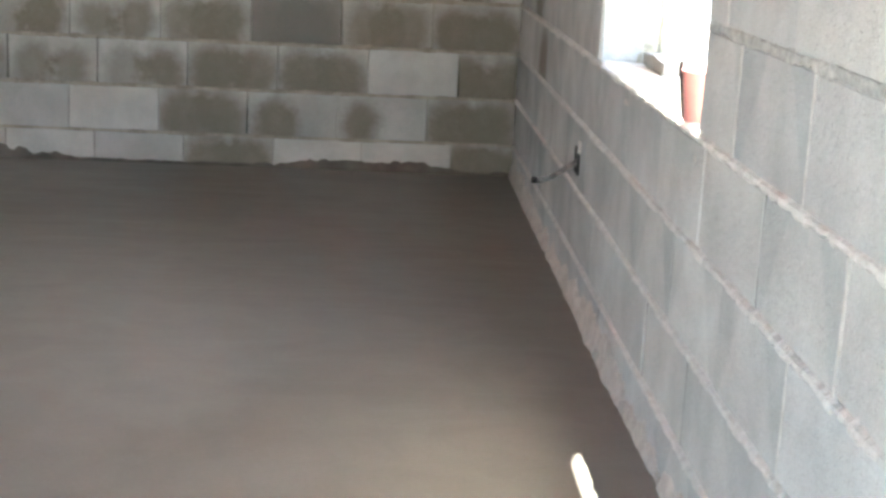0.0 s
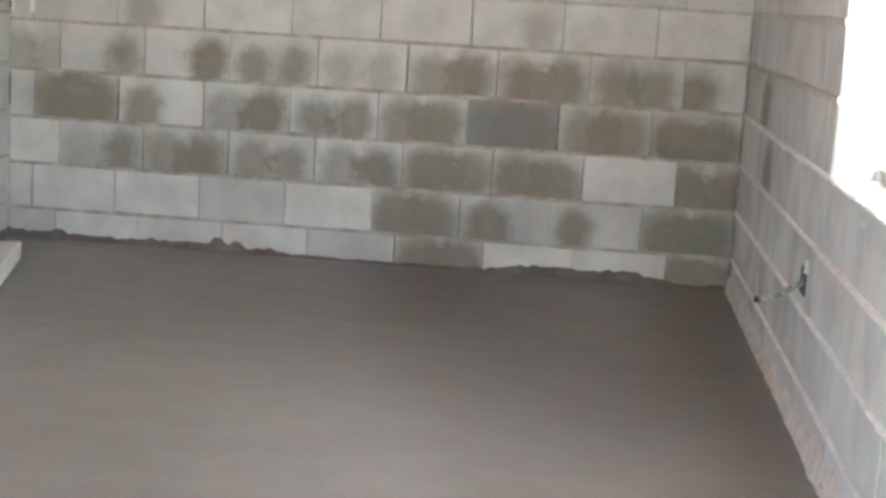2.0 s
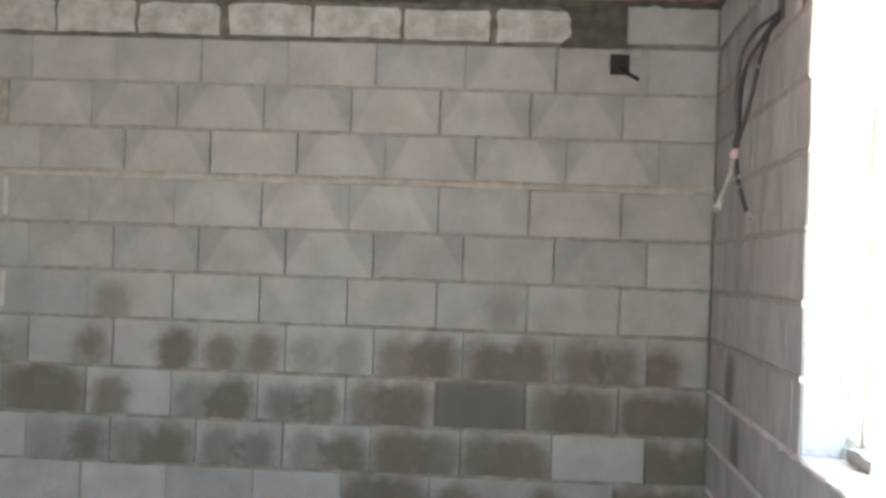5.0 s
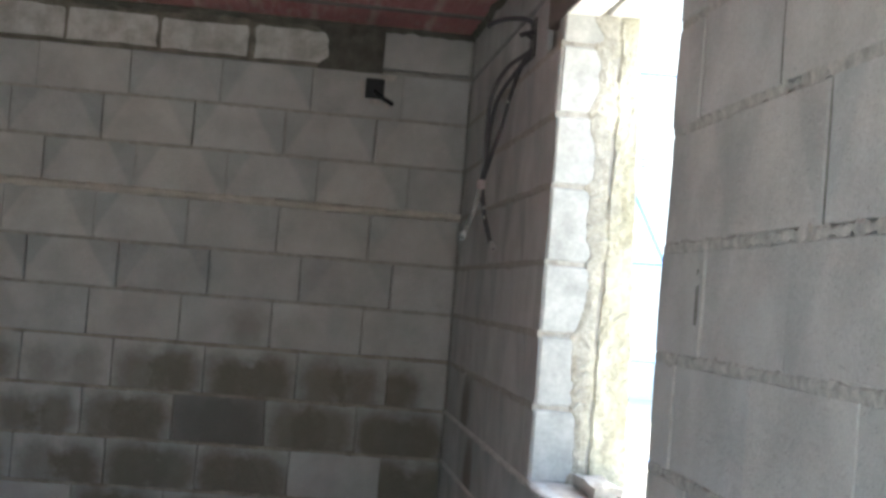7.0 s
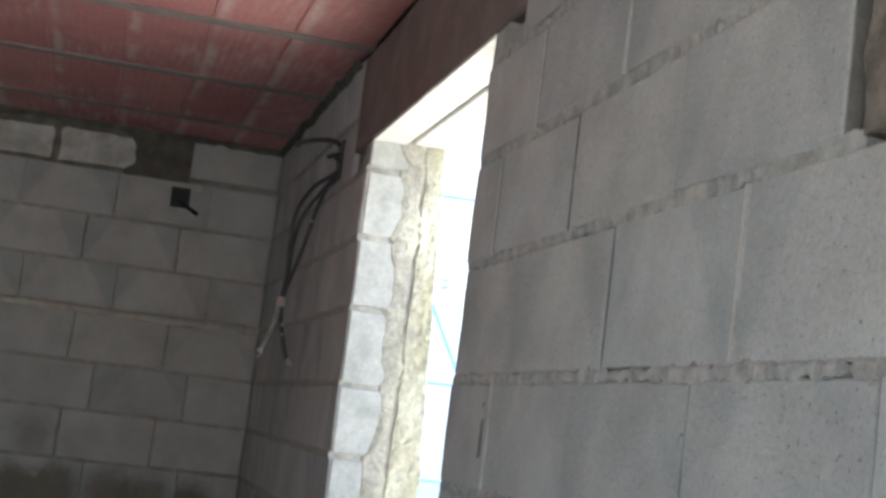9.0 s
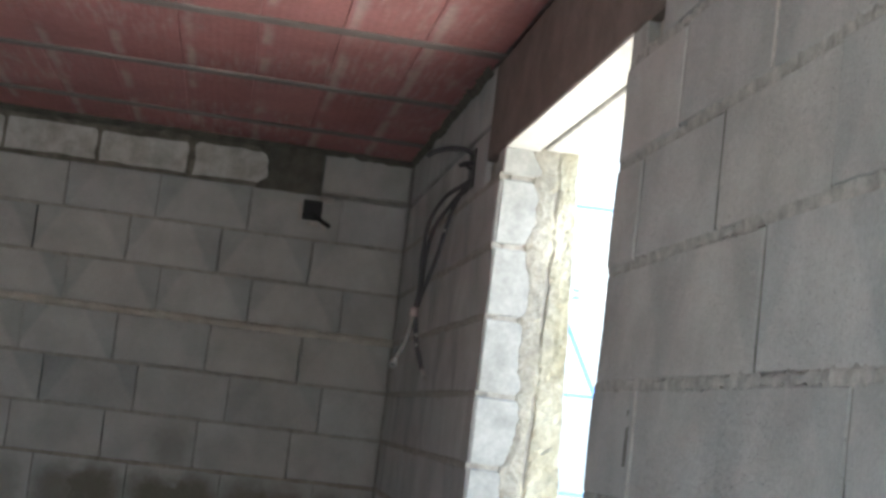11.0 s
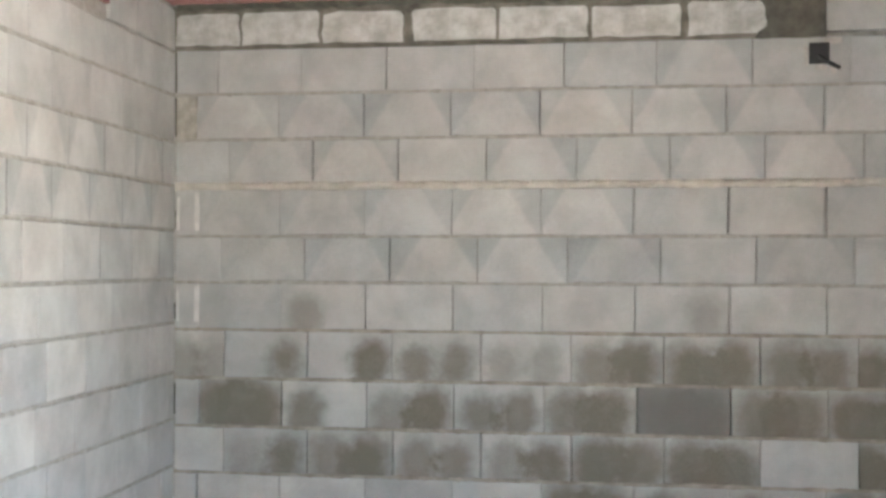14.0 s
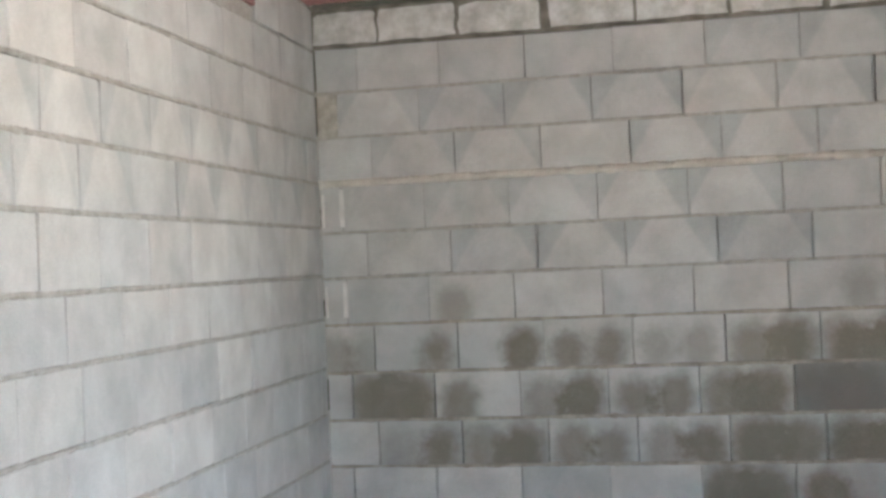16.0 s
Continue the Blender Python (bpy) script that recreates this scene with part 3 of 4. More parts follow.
low = tagged(new("socket_box"), "dark socket box in the wall with a conduit sticking out", "socket box")
low.location = (0, -2.045, 0.43)
bm = bmesh.new()
for lo, hi in (((-0.006, -0.045, -0.04), (0.012, -0.037, 0.04)), ((-0.006, 0.037, -0.04), (0.012, 0.045, 0.04)), ((-0.006, -0.037, 0.032), (0.012, 0.037, 0.04)), ((-0.006, -0.037, -0.04), (0.012, 0.037, -0.032)), ((-0.003, -0.037, -0.032), (0.010, 0.037, 0.032))):
    box(bm, lo, hi)
part("box_frame", bm, BLACK, low)
bm = bmesh.new()
pts = ((0.004, 0, 0.002), (-0.02, 0.0, -0.014), (-0.042, 0.0, -0.030), (-0.066, 0.0, -0.046), (-0.104, 0.0, -0.064), (-0.130, 0.0, -0.067))
tube(bm, resample(smooth_line(pts), 0.004), 0.0085, 10, 0.0014, True)
c_ob = part("conduit", bm, TUBE_SPLASHED, low)
bm = bmesh.new()
tube(bm, [Vector((-0.126, 0, -0.067)), Vector((-0.134, 0, -0.0668)), Vector((-0.142, 0, -0.066))], 0.0105, 12, 0.0, True)
part("sleeve", bm, BLACK, c_ob, "black rubber sleeve")
bm = bmesh.new()
box(bm, (-0.007, -0.06, 0.03), (0.012, -0.02, 0.066))
bmesh.ops.subdivide_edges(bm, edges=bm.edges, cuts=2, use_grid_fill=True)
roughen(bm, 0.008, 40)
part("mortar_dab", bm, MORTAR_WHITE, low, "pale mortar dab fixing the box")

high = tagged(new("junction_box"), "small black junction box with a cable stub, high on the wall", "junction box")
high.location = (-0.43, 0, 2.175)
bm = bmesh.new()
for lo, hi in (((-0.042, -0.006, -0.045), (-0.034, 0.012, 0.045)), ((0.034, -0.006, -0.045), (0.042, 0.012, 0.045)), ((-0.034, -0.006, 0.037), (0.034, 0.012, 0.045)), ((-0.034, -0.006, -0.045), (0.034, 0.012, -0.037)), ((-0.034, -0.003, -0.037), (0.034, 0.010, 0.037))):
    box(bm, lo, hi)
part("box_frame", bm, BLACK, high)
bm = bmesh.new()
tube(bm, smooth_line([(0.0, 0.002, -0.01), (0.02, -0.015, -0.03), (0.05, -0.03, -0.05), (0.082, -0.04, -0.068)]), 0.009, 10)
part("cable_stub", bm, BLACK, high)

for lo, hi in (((0.02, -0.005, 0.036), (0.095, 0.006, 0.066)), ((0.046, -0.004, -0.085), (0.066, 0.006, -0.05)), ((-0.062, -0.004, -0.055), (-0.043, 0.006, 0.03)), ((-0.02, -0.004, -0.07), (0.03, 0.006, -0.047))):
    bm = bmesh.new()
    box(bm, lo, hi)
    bmesh.ops.subdivide_edges(bm, edges=bm.edges, cuts=4, use_grid_fill=True)
    roughen(bm, 0.007, 34)
    for v in bm.verts:
        v.co.y = max(v.co.y, -0.007)
    part("mortar_dab", bm, MORTAR_PALE, high, "pale mortar smeared round the box")

# hole through the right wall with a pipe in it
duct = tagged(new("drain_pipe"), "galvanised metal pipe standing in a broken-out hole of the wall", "pipe")
duct.location = (0.064, -4.985, 1.85)
bm = bmesh.new()
tube(bm, [Vector((0, 0, -0.008)), Vector((0, 0.002, 0.1)), Vector((0, 0.004, 0.2))], 0.043, 28)
part("pipe", bm, STEEL, duct)
bm = bmesh.new()
tube(bm, [Vector((0, 0.003, 0.12)), Vector((0, 0.003, 0.135))], 0.0455, 28)
part("collar", bm, STEEL, duct)

# plank lying on the floor by the left wall
bm = bmesh.new()
box(bm, (-0.05, -1.0, 0.0), (0.05, 1.0, 0.075))
bmesh.ops.bevel(bm, geom=list(bm.edges), offset=0.006, segments=2, affect="EDGES", profile=0.5)
roughen(bm, 0.003, 12)
plank = thing("plank", bm, WOOD, "pale mortar-splashed wooden plank lying on the wet floor", "plank")
plank.matrix_world = pose(-2.80, -1.53, 0.004, 0, 0, 14)

# scaffold and a white house beyond the window
scaffold = tagged(new("scaffold"), "blue painted tubular scaffold outside the window", "scaffold")
scaffold.location = (1.9, 3.0, -0.35)
for dx in (-0.55, 0.55):
    bm = bmesh.new()
    tube(bm, [Vector((dx, 0, 0)), Vector((dx, 0, 2)), Vector((dx, 0, 4.2))], 0.02, 12)
    post = part("standard", bm, BLUE, scaffold)
    bm = bmesh.new()
    box(bm, (dx - 0.07, -0.07, 0.0), (dx + 0.07, 0.07, 0.012))
    bevelled(bm, 0.003)
    part("base_plate", bm, BLUE, post)
for z in (0.647, 1.297, 1.94, 3.2):
    bm = bmesh.new()
    tube(bm, [Vector((-0.55, 0, z)), Vector((0, 0, z + 0.01)), Vector((0.55, 0, z + 0.02))], 0.0125, 12)
    part("ledger", bm, BLUE, scaffold)
bm = bmesh.new()
tube(bm, [Vector((-0.52, 0.03, 2.60)), Vector((-0.32, 0.03, 2.215)), Vector((0.3, 0.03, 1.04))], 0.015, 12)
part("brace", bm, BLUE, scaffold)
bm = bmesh.new()
box(bm, (-0.42, -0.03, 2.575), (-0.365, 0.04, 2.65))
bevelled(bm, 0.012, 2)
part("clamp", bm, BLUE, scaffold, "blue tube clamp")
bm = bmesh.new()
tube(bm, [Vector((-0.55, -0.01, 2.60)), Vector((0, -0.01, 2.65)), Vector((0.55, -0.01, 2.70))], 0.024, 12)
part("rail", bm, STEEL, scaffold, "bare galvanised rail")

house = tagged(new("house"), "white rendered neighbouring house across the site", "house")
house.location = (9, 20, -0.35)
bm = bmesh.new()
box(bm, (-9, 0, 0), (9, 7, 9))
part("wall", bm, RENDER_OUT, house)
bm = bmesh.new()
box(bm, (-9.2, -0.2, 9.0), (9.2, 7.2, 9.25))
bevelled(bm, 0.03)
part("roof", bm, RENDER_OUT, house)
for x in (-6, -1.5, 3):
    bm = bmesh.new()
    box(bm, (x, -0.04, 3.6), (x + 1.2, 0.02, 4.9))
    w_ob = part("window", bm, GLASSY, house)
    bm = bmesh.new()
    box(bm, (x - 0.1, -0.12, 3.5), (x + 1.3, 0.0, 3.6))
    part("sill", bm, MORTAR_PALE, w_ob)

# red lintel high in the left wall
bm = bmesh.new()
slab(bm, 0.97, 3.4, BEDS[0] + 0.04, TOP - 0.006, -0.004, RECESS + 0.02)
bmesh.ops.recalc_face_normals(bm, faces=bm.faces)
bevelled(bm, 0.004)
part("lintel", bm, LINTEL_RED, wall_left, "red ceramic lintel beam")

# ---------- slurry left along the foot of the walls ----------
def slurry(parent, at, length, heights, seed, mat=SLURRY, jag=1.0, foot=0.03):
    """A thin uneven film of wet mortar that climbs the wall's foot."""
    m = bmesh.new()
    n = int(length / 0.018)
    prev = None
    for i in range(n + 1):
        s = length * i / n
        h = max(0.004, heights(s) + jag * 0.016 * noise.noise(Vector((s * 9, seed, 0))) + jag * 0.012 * noise.noise(Vector((s * 31, seed, 5))))
        col = [m.verts.new(at(s, d, z)) for d, z in ((foot + 0.7 * foot * abs(noise.noise(Vector((s * 6, seed, 2)))), -0.004), (min(0.012, foot + 0.001), h * 0.3 + 0.002), (min(0.006, foot), h), (-0.012, h + 0.001))]
        if prev:
            for k in range(3):
                m.faces.new((prev[k], col[k], col[k + 1], prev[k + 1])).smooth = True
        prev = col
    bmesh.ops.recalc_face_normals(m, faces=m.faces)
    return part("slurry_edge", m, mat, parent, "wet mortar smeared along the wall's foot")


def back_rise(s):
    return 0.006 + 0.024 * (0.5 + 0.5 * math.tanh((s - 2.1) * 4)) * (1 - 0.3 * math.sin(s * 5)) + 0.035 * math.exp(-((s - 0.8) / 0.25) ** 2) + 0.035 * math.exp(-((s - 0.45) / 0.14) ** 2) + sum(0.02 * math.exp(-((s - at) / 0.03) ** 4) for at in (3.03, 2.29, 2.2))


slurry(wall_back, lambda s, d, z: Vector((-s, -d, z)), 3.3, back_rise, 1)
slurry(wall_right, lambda s, d, z: Vector((-d, -s, z)), 8.5, lambda s: 0.05 + 0.02 * math.sin(s * 3.1), 2, MORTAR_PALE, 3.6, 0.02)
slurry(wall_left, lambda s, d, z: left_at(s, -d) + Vector((0, 0, z)), 5.29, lambda s: 0.03, 3)


# lumps of mortar fallen along the foot of the right wall
rng = random.Random(23)
for n in range(26):
    s, w, h, d = 0.7 + 0.135 * n + rng.uniform(-0.05, 0.05), rng.uniform(0.02, 0.055), rng.uniform(0.012, 0.038), rng.uniform(0.008, 0.022)
    m = bmesh.new()
    bmesh.ops.create_icosphere(m, subdivisions=2, radius=1.0, matrix=Matrix.Translation((0, -s, 0.002)) @ Matrix.Diagonal((d, w, h, 1)))
    roughen(m, 0.007, 30)
    part("mortar_lump", m, MORTAR_PALE if n % 3 else MORTAR, wall_right)


# ---------- mortar of the bed joints ----------
def bed(parent, at, s0, s1, z, half, proud, wild, mat, seed):
    """One bed of mortar between two courses, uneven, standing proud of the faces by about the given depth."""
    m = bmesh.new()
    n = max(2, int((s1 - s0) / 0.006))
    prev = None
    for i in range(n + 1):
        s = s0 + (s1 - s0) * i / n
        q = Vector((s * 7, z * 9, seed))
        a, b, c = noise.noise(q), noise.noise(q * 3.1), noise.noise(q * 2.3 + Vector((0, 5, 0)))
        f, g = noise.noise(q * 9.0), noise.noise(q * 14.0 + Vector((3, 0, 0)))
        h = half * (1 + wild * (0.4 * a + 0.6 * b + 0.6 * f))
        p = proud + wild * (0.002 * a + 0.003 * b + 0.004 * f + 0.003 * g)
        dz = wild * (0.003 * c + 0.004 * g)
        col = [m.verts.new(at(s, d, z + e)) for d, e in ((-0.036, -h), (p * 0.45 - 0.001, -h * 0.85 + dz), (p, -h * 0.2 + dz), (p * 0.75, h * 0.45 + dz), (-0.003, h + dz), (-0.036, h + dz))]
        if prev:
            for k in range(5):
                m.faces.new((prev[k], col[k], col[k + 1], prev[k + 1]))
        else:
            m.faces.new(col)
        prev = col
    m.faces.new(prev[::-1])
    bmesh.ops.recalc_face_normals(m, faces=m.faces)
    return part("mortar_bed", m, mat, parent)


def lift(s, z):
    """The right wall's courses fan out slightly from the window towards the door."""
    return z + 0.0085 * max(0.0, s - 2.3) * (z - 0.75)


on_back = lambda s, d, z: Vector((-s, -d, z))
on_right = lambda s, d, z: Vector((-d, -s, lift(s, z)))
LEFT_BEDS = (2.238, 2.043, 1.829, 1.632, 1.432, 1.21, 1.012, 0.787, 0.577, 0.367, 0.157)


def rise(s, z):
    """The courses of the left wall draw together slightly towards the door."""
    return z - s * (z - 1.22) * 0.012


on_left_rising = lambda s, d, z: left_at(s, -d) + Vector((0, 0, rise(s, z)))
for i, z in enumerate(BEDS):
    if i == 0:
        continue
    thick = 0.019 if i == 3 else 0.0105
    bed(wall_back, on_back, 0.0, 3.3, z, thick, 0.010 if i == 3 else 0.0005, 0.6, MORTAR_BAND if i == 3 else MORTAR_DAMP if i >= 6 else MORTAR, i)
    for a, b in ((0.0, -WIN_Y0 - 0.005), (-WIN_Y1 + 0.005, 8.5)) if z > WIN_Z0 - 0.05 else ((0.0, 8.5),):
        if i == 7 and a == 0.0:
            b = -WIN_Y1
        near = (BEAD if i >= 7 else MORTAR_NEAR) if b > 3 else MORTAR
        for p, q in ((a, min(b, 5.25)), (5.695, b)) if i in (1, 2, 3) and b > 6 else ((a, b),):
            bed(wall_right, on_right, p, q, z, 0.0095 if i >= 7 else 0.0122, 0.0005 if b < 3 else -0.005 if i < 4 else 0.001 if i < 7 else 0.008, 1.0, near, 20 + i)
    zl = LEFT_BEDS[i]
    bed(wall_left, on_left_rising, 7.51, 8.5, zl, 0.009, 0.001, 0.7, MORTAR, 60 + i)
    bed(wall_left, on_left_rising, 0.0, 5.29, zl, 0.009, 0.002, 0.7, MORTAR, 40 + i)

# dark damp mortar behind and above the top course
bm = bmesh.new()
box(bm, (-3.298, RECESS - 0.006, BEDS[0] - 0.004), (-0.645, RECESS + 0.02, TOP - 0.002))
bmesh.ops.subdivide_edges(bm, edges=bm.edges, cuts=12, use_grid_fill=True)
for v in bm.verts:
    v.co.y += 0.004 * noise.noise(v.co * 17)
part("packing_mortar", bm, PACKING, wall_back, "brown mortar packed round the top course")

def fillet(parent, at, length, seed):
    """Ragged dark strip along the corner under the ceiling."""
    m = bmesh.new()
    n = int(length / 0.02)
    prev = None
    for i in range(n + 1):
        s = length * i / n
        a, b = noise.noise(Vector((s * 5, seed, 0))), noise.noise(Vector((s * 23, seed, 4)))
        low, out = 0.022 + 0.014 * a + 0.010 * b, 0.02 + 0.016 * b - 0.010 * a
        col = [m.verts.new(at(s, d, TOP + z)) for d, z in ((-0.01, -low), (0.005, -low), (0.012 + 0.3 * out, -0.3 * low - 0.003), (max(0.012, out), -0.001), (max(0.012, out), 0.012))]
        if prev:
            for k in range(4):
                m.faces.new((prev[k], col[k], col[k + 1], prev[k + 1]))
        prev = col
    bmesh.ops.recalc_face_normals(m, faces=m.faces)
    part("mortar_fillet", m, DARK_FILL, parent, "ragged dark strip under the ceiling")


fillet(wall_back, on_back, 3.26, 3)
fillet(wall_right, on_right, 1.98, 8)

# rough mortar where blocks are missing
bm = bmesh.new()
box(bm, (-0.69, -0.008, BEDS[0] - 0.008), (-0.402, RECESS + 0.02, TOP - 0.004))
bmesh.ops.subdivide_edges(bm, edges=bm.edges, cuts=7, use_grid_fill=True)
for v in bm.verts:
    left = max(0.0, (-0.55 - v.co.x) / 0.14)
    mid = (v.co.z - 2.335) / 0.1
    v.co.x += left * (0.045 - 0.065 * mid * mid + 0.02 * noise.noise(Vector((0, 2, v.co.z * 40))))
    v.co.z += 0.012 * noise.noise(Vector((v.co.x * 20, 7, 0))) * (1 if v.co.z < 2.3 else 0)
    v.co.y += 0.006 * noise.noise(v.co * 30)
part("mortar_patch", bm, DARK_FILL, wall_back, "dark rough mortar filling beside the last block")
bm = bmesh.new()
box(bm, (-0.002, -5.685, 1.655), (RECESS + 0.03, -5.25, TOP - 0.01))
bmesh.ops.subdivide_edges(bm, edges=bm.edges, cuts=18, use_grid_fill=True)
roughen(bm, 0.005, 14)
roughen(bm, 0.006, 45)
part("mortar_patch", bm, PATCH, wall_right, "brown rough mortar chase filling")

TAN_BLOCK = rough_material("tan_block", (0.34, 0.315, 0.27), (0.50, 0.47, 0.415), 22, 90, 0.92, 1.0, 0.012)
TOP_BLOCK = rough_material("washed_block", (0.40, 0.385, 0.35), (0.65, 0.64, 0.615), 11, 100)

# pale mortar smeared down two joints near the corner
for z0, z1 in ((1.43, 1.60), (1.02, 1.18)):
    bm = bmesh.new()
    box(bm, (-3.176, -0.004, z0), (-3.154, RECESS, z1))
    box(bm, (-3.262, -0.002, z0), (-3.249, RECESS, z1 - 0.02))
    bmesh.ops.subdivide_edges(bm, edges=bm.edges, cuts=5, use_grid_fill=True)
    roughen(bm, 0.005, 26)
    part("joint_mortar", bm, MORTAR_WHITE, wall_back, "pale mortar smeared down an upright joint")

# dark strips put an open joint's shade into the corner
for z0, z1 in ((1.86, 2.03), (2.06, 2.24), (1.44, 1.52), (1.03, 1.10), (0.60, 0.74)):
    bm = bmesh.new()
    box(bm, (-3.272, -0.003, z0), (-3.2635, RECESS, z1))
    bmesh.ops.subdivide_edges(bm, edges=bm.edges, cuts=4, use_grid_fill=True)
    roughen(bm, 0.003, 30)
    part("corner_joint", bm, DARK_FILL, wall_back, "dark strip drawing the shade of the open corner joint")
# dark strip marking the slot beside a window joint
bm = bmesh.new()
box(bm, (-0.0015, -3.962, 1.27), (0.01, -3.942, 1.37))
bmesh.ops.subdivide_edges(bm, edges=bm.edges, cuts=4, use_grid_fill=True)
roughen(bm, 0.003, 30)
part("mortar_smear", bm, JOINT_DARK, wall_right, "dark strip marking a slot beside a joint")

# how clearly each block of the back wall shows its pale trapezium, by course
TRAPEZIUM = {
    1: (0, 0, 0.8, 0.6, 0.3, 0, 0.2, 0.3, 0),
    2: (0.6, 1, 1, 0.9, 1, 1, 0.9, 0.9, 0.8),
    3: (0.5, 0.8, 0.9, 1, 1, 0.35, 1, 0.7, 0),
    4: (0.5, 0.2, 0.15, 1, 1, 0.7, 0.7, 0.4, 0),
    5: (0.2, 0.5, 0.1, 1, 1, 1, 0.9, 0.4, 0),
}

# ---------- blocks ----------
MESHES = {}


def block_mesh(w, h, mat, seed=0):
    """A block's face with worn edges, centred, its face at local y = 0 looking to -y."""
    key = (round(w, 3), round(h, 3), mat.name, seed)
    if key in MESHES:
        return MESHES[key]
    r = random.Random(hash((round(w * 1000), round(h * 1000), seed)) & 0xFFFF)
    m = bmesh.new()
    c = 0.0035
    rings = []
    for inset, y in ((0.0, RECESS + 0.006), (0.0, c), (c, 0.0)):
        ring = []
        for sx, sz in ((-1, -1), (0, -1), (1, -1), (1, 0), (1, 1), (0, 1), (-1, 1), (-1, 0)):
            j = (r.uniform(-0.0014, 0.0014), r.uniform(-0.002, 0.002))
            ring.append(m.verts.new((sx * (w / 2 - inset) + j[0], y + (r.uniform(-0.001, 0.0015) if y == 0 else 0), sz * (h / 2 - inset) + j[1])))
        rings.append(ring)
    for r0, r1 in zip(rings, rings[1:]):
        for k in range(8):
            m.faces.new((r0[k], r0[(k + 1) % 8], r1[(k + 1) % 8], r1[k]))
    m.faces.new(rings[-1])
    bmesh.ops.recalc_face_normals(m, faces=m.faces)
    MESHES[key] = mesh_of("block", m, mat)
    return MESHES[key]


def lay(parent, at_pose, a, b, z0, z1, look_of=(0, 0, 0, 0), mat=None, seed=0, proud=0.0):
    """One block between a and b along its wall."""
    ob = new("block", block_mesh(b - a, z1 - z0, mat or BLOCK, seed))
    ob.parent = parent
    ob.matrix_basis = at_pose((a + b) / 2, (z0 + z1) / 2, proud)
    ob.color = look_of
    return ob


back_pose = lambda s, z, p: Matrix.Translation((-s, -p, z))
right_pose = lambda s, z, p: Matrix.Translation((-p, -s, z)) @ Matrix.Rotation(radians(-90), 4, "Z")


def left_pose(s, z, p):
    q = left_at(s, -p)
    return Matrix.Translation((q.x, q.y, z)) @ Matrix.Rotation(radians(90) + TURN, 4, "Z")


# damp lobes of the back wall's blocks, course by course from the corner: (left, right, spread)
N, FULL = (0, 0, 0), (1, 1, 0.55)
DAMP = {
    6: [N, (0.2, 0, 0), (0, 0.45, 0), N, N, N, (0.55, 0, 0), (0.12, 0.1, 0.2), N],
    7: [(1, 0, 0.2), (0.85, 0.85, 0.25), (1, 0.95, 0.25), (0.8, 1, 0.2), (0.5, 0.55, 0), (0.85, 0.85, 0), (0.1, 1, 0.12), (0.1, 0.9, 0.05), (0.55, 0.45, 0.2)],
    8: [(1, 1, 0.45), (0.9, 0.9, 0.5), (0.9, 1, 0.6), (0.9, 1, 0.4), (0.85, 0.9, 0.15), (0.7, 1, 0.25), (0.85, 0.05, 0.15), (0.95, 1, 0.7), (0, 0.3, 0.1)],
    9: [(1, 1, 0.4), N, (1, 0.95, 0.45), (1, 0.95, 0.5), (0.7, 1, 0.15), (0.8, 0.8, 0.05), (0.75, 1, 0.3), (0.4, 0.95, 0.12), N],
    10: [FULL, (0.95, 0, 0.1), (1, 0.2, 0.25), FULL, N, N, N, N, N],
    11: [FULL, N, N, FULL, N, N, N, N, N],
}
OFFSET = (0.30, 0.303, 0.410, 0.247, 0.403, 0.286, 0.398, 0.270, 0.391, 0.268, 0.40, 0.285)  # first upright joint of each course
PALE_JOINTS = {1: (0, 4, 6, 7), 2: (6,), 3: (3, 7), 4: (3, 5, 6), 5: (7,), 6: (6,), 7: (5,), 10: (1, 4, 6)}  # joints struck flush with mortar


def joint_at(i, n):
    """Place of an upright joint: the blocks get slightly shorter away from the corner."""
    s = OFFSET[i] + 0.4055 * n
    return s * (1 - 0.0075 * s)


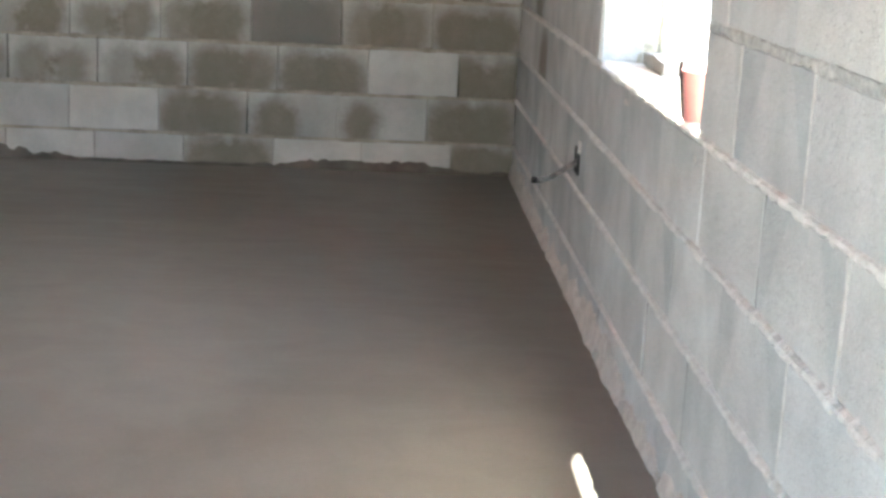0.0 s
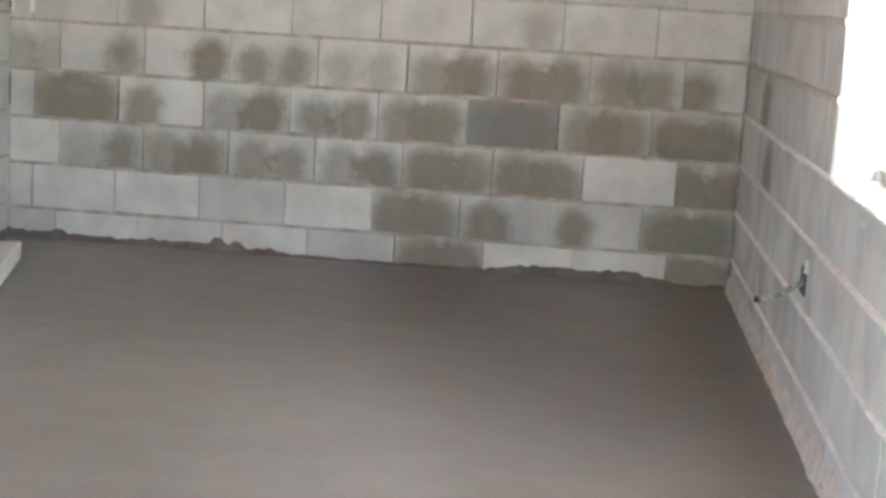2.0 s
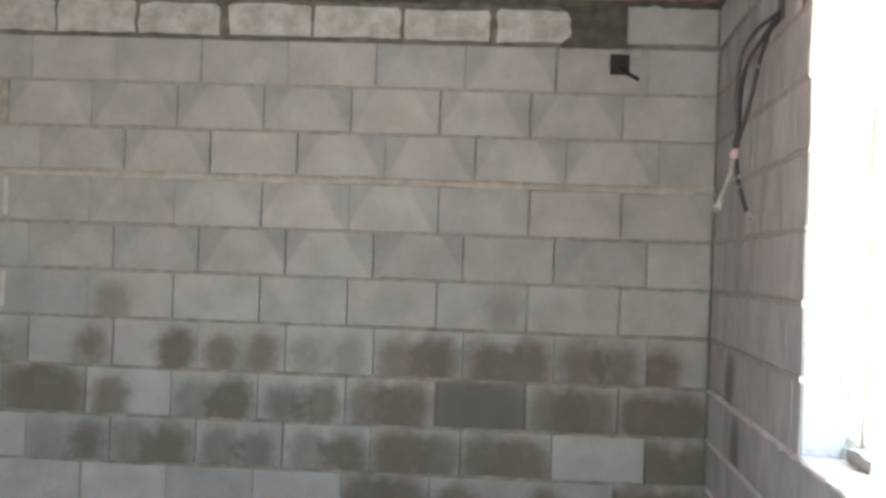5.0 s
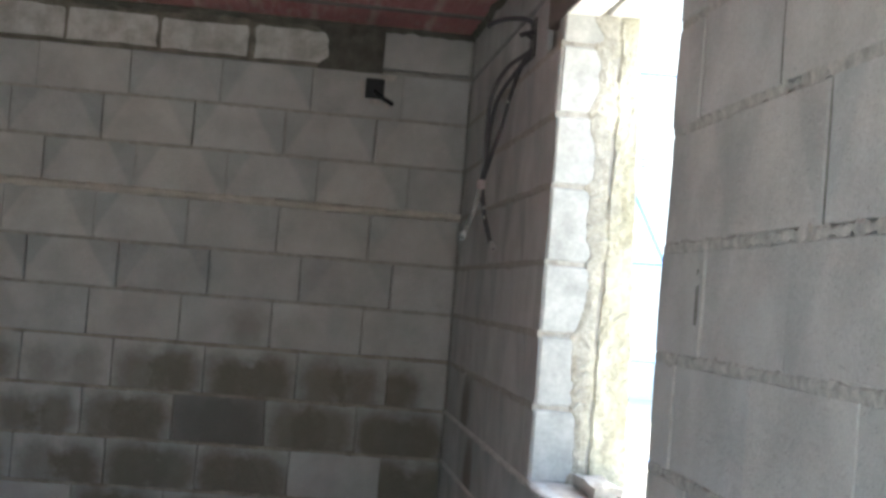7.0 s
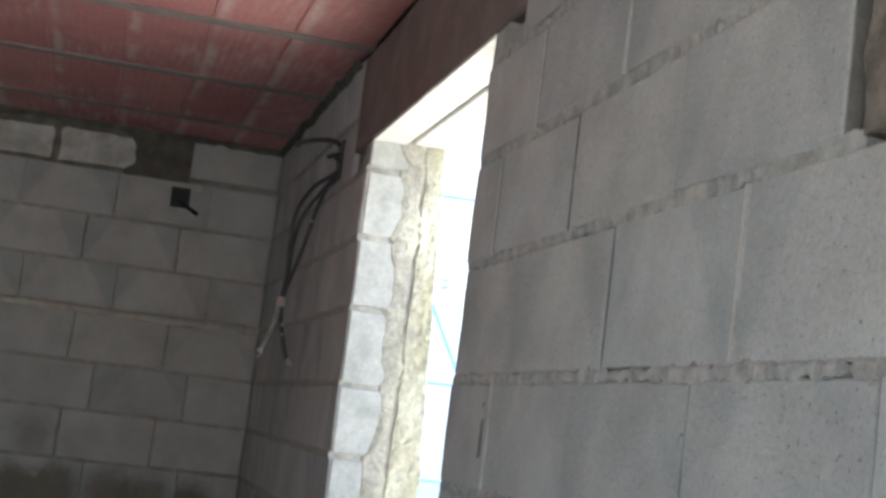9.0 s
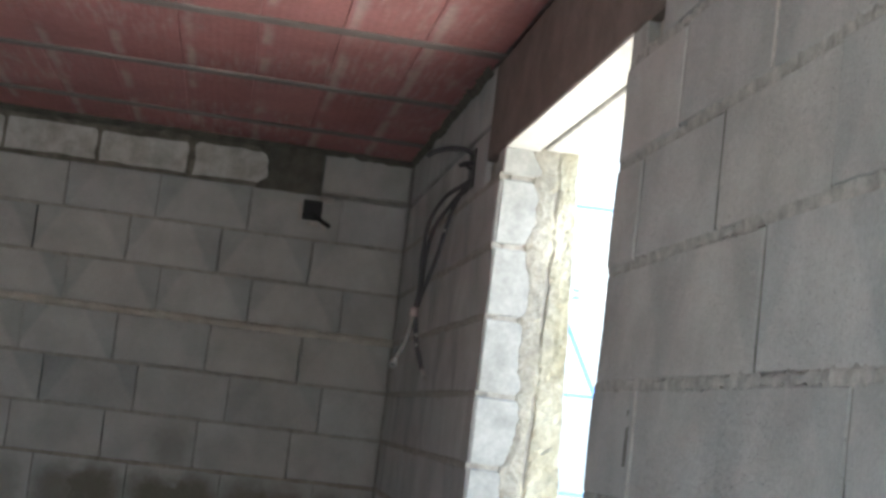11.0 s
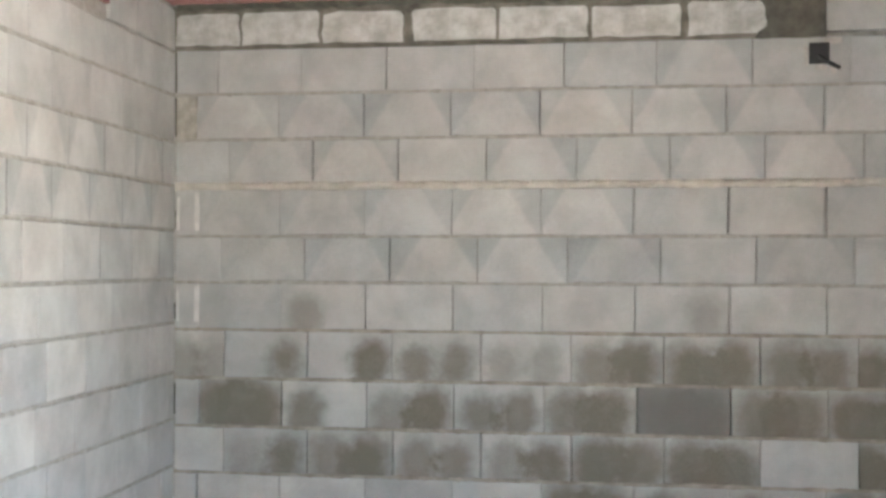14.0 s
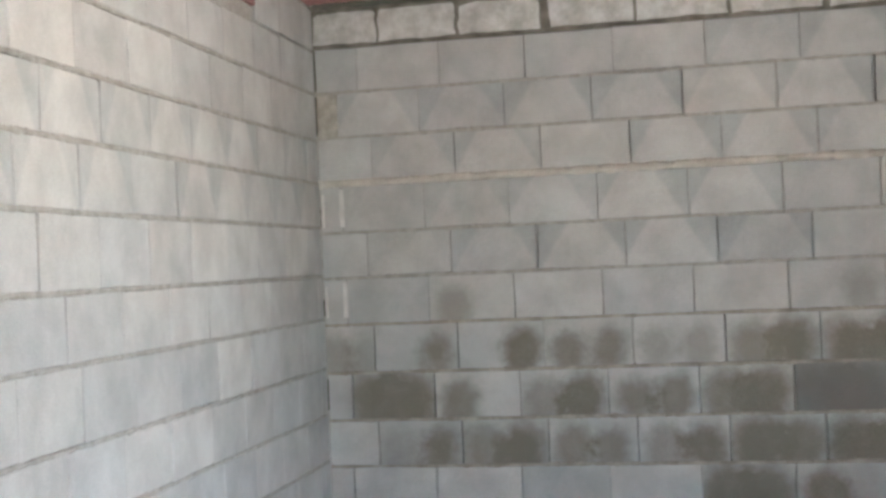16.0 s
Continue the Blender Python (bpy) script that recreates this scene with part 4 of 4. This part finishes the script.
rng = random.Random(11)
for i in range(12):
    z0, z1 = course(i)
    if i == 0:
        z0 += 0.013
        cuts = [(0.008, 0.402), (0.645, 0.974), (1.006, 1.383), (1.402, 1.786), (1.803, 2.171), (2.219, 2.583), (2.604, 2.958), (2.972, 3.262)]
        for n, (a, b) in enumerate(cuts):
            if n == 0:
                lay(wall_back, back_pose, a, b, z0, z1, (0, 0, 0, 0), BLOCK, n)
                continue
            m = bmesh.new()
            top = 2.412 - rng.uniform(0, 0.012)
            if n == 7:
                a, b = a, b + 0.005
            box(m, (-b, 0.0, z0), (-a, 0.03, top))
            bmesh.ops.bevel(m, geom=[e for e in m.edges if abs(e.verts[0].co.x - e.verts[1].co.x) < 1e-5 and abs(e.verts[0].co.z - e.verts[1].co.z) < 1e-5 and e.verts[0].co.z > z0 + 0.05], offset=rng.uniform(0.008, 0.026), segments=3, affect="EDGES", profile=0.5)
            bmesh.ops.subdivide_edges(m, edges=[e for e in m.edges if e.calc_length() > 0.05], cuts=4)
            for v in m.verts:
                if v.co.y < 0.02:
                    q = v.co.copy()
                    v.co += Vector((0.011 * noise.noise(q * 21), 0.004 * noise.noise(q * 30), 0.012 * noise.noise(q * 24 + Vector((5, 0, 0)))))
            part("block", m, TOP_BLOCK, wall_back)
        continue
    a, n = 0.004, 0
    while a < 3.25:
        gap = 0.0024 + 0.0006 * math.sin(7.1 * n + 3.3 * i)
        b = min(joint_at(i, n) - gap, 3.266)
        damp = DAMP.get(i, [N] * 9)
        d = damp[min(n, 8)]
        trap = TRAPEZIUM[i][min(n, 8)] if i in TRAPEZIUM else 0.0
        mat = BLOCK_DARK if (i == 8 and n == 2) else TAN_BLOCK if (i == 2 and a > 3.08) else BLOCK
        lay(wall_back, back_pose, a, b, z0, z1, (*d, trap), mat, rng.randrange(4), rng.uniform(-0.0015, 0.0015))
        if n in PALE_JOINTS.get(i, ()) and b < 3.2:
            m = bmesh.new()
            box(m, (-b - 2 * gap, 0.0022, z0 + 0.006), (-b, RECESS, z1 - 0.004))
            bmesh.ops.subdivide_edges(m, edges=m.edges, cuts=4, use_grid_fill=True)
            roughen(m, 0.0022, 30 + n)
            part("joint_mortar", m, JOINT_FILL, wall_back)
        a, n = b + 2 * gap, n + 1

# right wall: an upright joint of each course
RIGHT_PALE = {2: (4.51,), 4: (4.99,), 5: (3.98,), 6: (3.84,), 7: (3.965, 4.41), 8: (4.645,), 9: (4.42,)}  # upright joints filled with pale mortar
RIGHT_JOINT = (4.07, 3.87, 4.07, 3.87, 4.10, 3.985, 3.84, 3.97, 3.755, 3.98, 3.75, 3.97)
for i in range(12):
    z0, z1 = course(i, False)
    z0, z1 = z0 + 0.004, z1 - 0.004
    s = 0.012
    b = RIGHT_JOINT[i] % 0.447
    b = b if b > 0.05 else b + 0.447
    while s < 8.55:
        e = min(b, 8.56)
        spans = [(s, e - 0.003)]
        if i <= 7 and i > 0 and z1 > WIN_Z0 + 0.05:
            out = []
            for p, q in spans:
                if q <= -WIN_Y0 or p >= -WIN_Y1:
                    out.append((p, q))
                else:
                    if p < -WIN_Y0 - 0.03:
                        out.append((p, -WIN_Y0 - 0.001))
                    if q > -WIN_Y1 + 0.03:
                        out.append((-WIN_Y1 + 0.001, q))
            spans = out
        if i <= 1:
            lim0, lim1 = -WIN_Y0 - 0.30, -WIN_Y1 + 0.22
            spans = [(p, min(q, lim0 - 0.002)) for p, q in spans if p < lim0 - 0.03] + [(max(p, lim1 + 0.003), q) for p, q in spans if q > lim1 + 0.03]
        if i == 2:
            spans = [(p, min(q, 4.962)) for p, q in spans if p < 4.93] + [(max(p, 5.69), q) for p, q in spans if q > 5.72]
        if i in (0, 1, 3):
            spans = [(p, min(q, 5.255)) for p, q in spans if p < 5.2] + [(max(p, 5.69), q) for p, q in spans if q > 5.72]
        for p, q in spans:
            if q - p > 0.03:
                d = (0.15, 0.9, 0.5) if (i in (7, 8) and 0.45 < (p + q) / 2 < 0.85) else N
                mid = (p + q) / 2
                if abs(q - (e - 0.003)) < 1e-4 and q < 6.5:
                    pale = any(abs(q - at) < 0.025 for at in RIGHT_PALE.get(i, ()))
                    m = bmesh.new()
                    box(m, (-0.0022 if pale else 0.0018, -q - (0.0055 if pale else 0.0029), lift(q, z0) + 0.002), (0.02, -q + (0.0025 if pale else -0.0001), lift(q, z1) - 0.001))
                    bmesh.ops.subdivide_edges(m, edges=m.edges, cuts=3, use_grid_fill=True)
                    roughen(m, 0.0016 if pale else 0.0008, 34 + i)
                    part("joint_mortar", m, BEAD if pale else JOINT_DARK, wall_right)
                lay(wall_right, right_pose, p, q, lift(mid, z0), lift(mid, z1), (*d, rng.choice((0, 0.3, 0.55, 0.8))), BLOCK_COARSE, rng.randrange(4), rng.uniform(-0.002, 0.002))
        s, b = e, e + 0.447

# left wall
LEFT_JOINT = (0.2, 0.2, 0.375, 0.205, 0.38, 0.25, 0.10, 0.41, 0.12, 0.40, 0.2, 0.4)  # first upright joint of each course
for i in range(12):
    s = 0.006
    b = LEFT_JOINT[i]
    while s < 8.6:
        p, q = s, b - 0.006
        if i == 0:
            if p < 0.96 < q:
                q = 0.96
            elif 0.96 <= p < 3.41:
                p = q
        elif q > 5.3 and p < 7.5:
            p, q = (p, 5.296) if p < 5.3 else (max(p, 7.504), q)
        if q - p > 0.03:
            mid = (p + q) / 2
            lo = rise(mid, LEFT_BEDS[i]) + 0.007 if i < 11 else -0.06
            hi = min(rise(mid, LEFT_BEDS[i - 1]) - 0.007, TOP - 0.002) if i else TOP - 0.02
            trap = 0.8 if i in (3, 4) and rng.random() < 0.7 else 0.0
            lay(wall_left, left_pose, p, q, lo, hi, (0, 0, 0, trap), None, rng.randrange(4), rng.uniform(-0.002, 0.002))
        s, b = b, b + 0.404
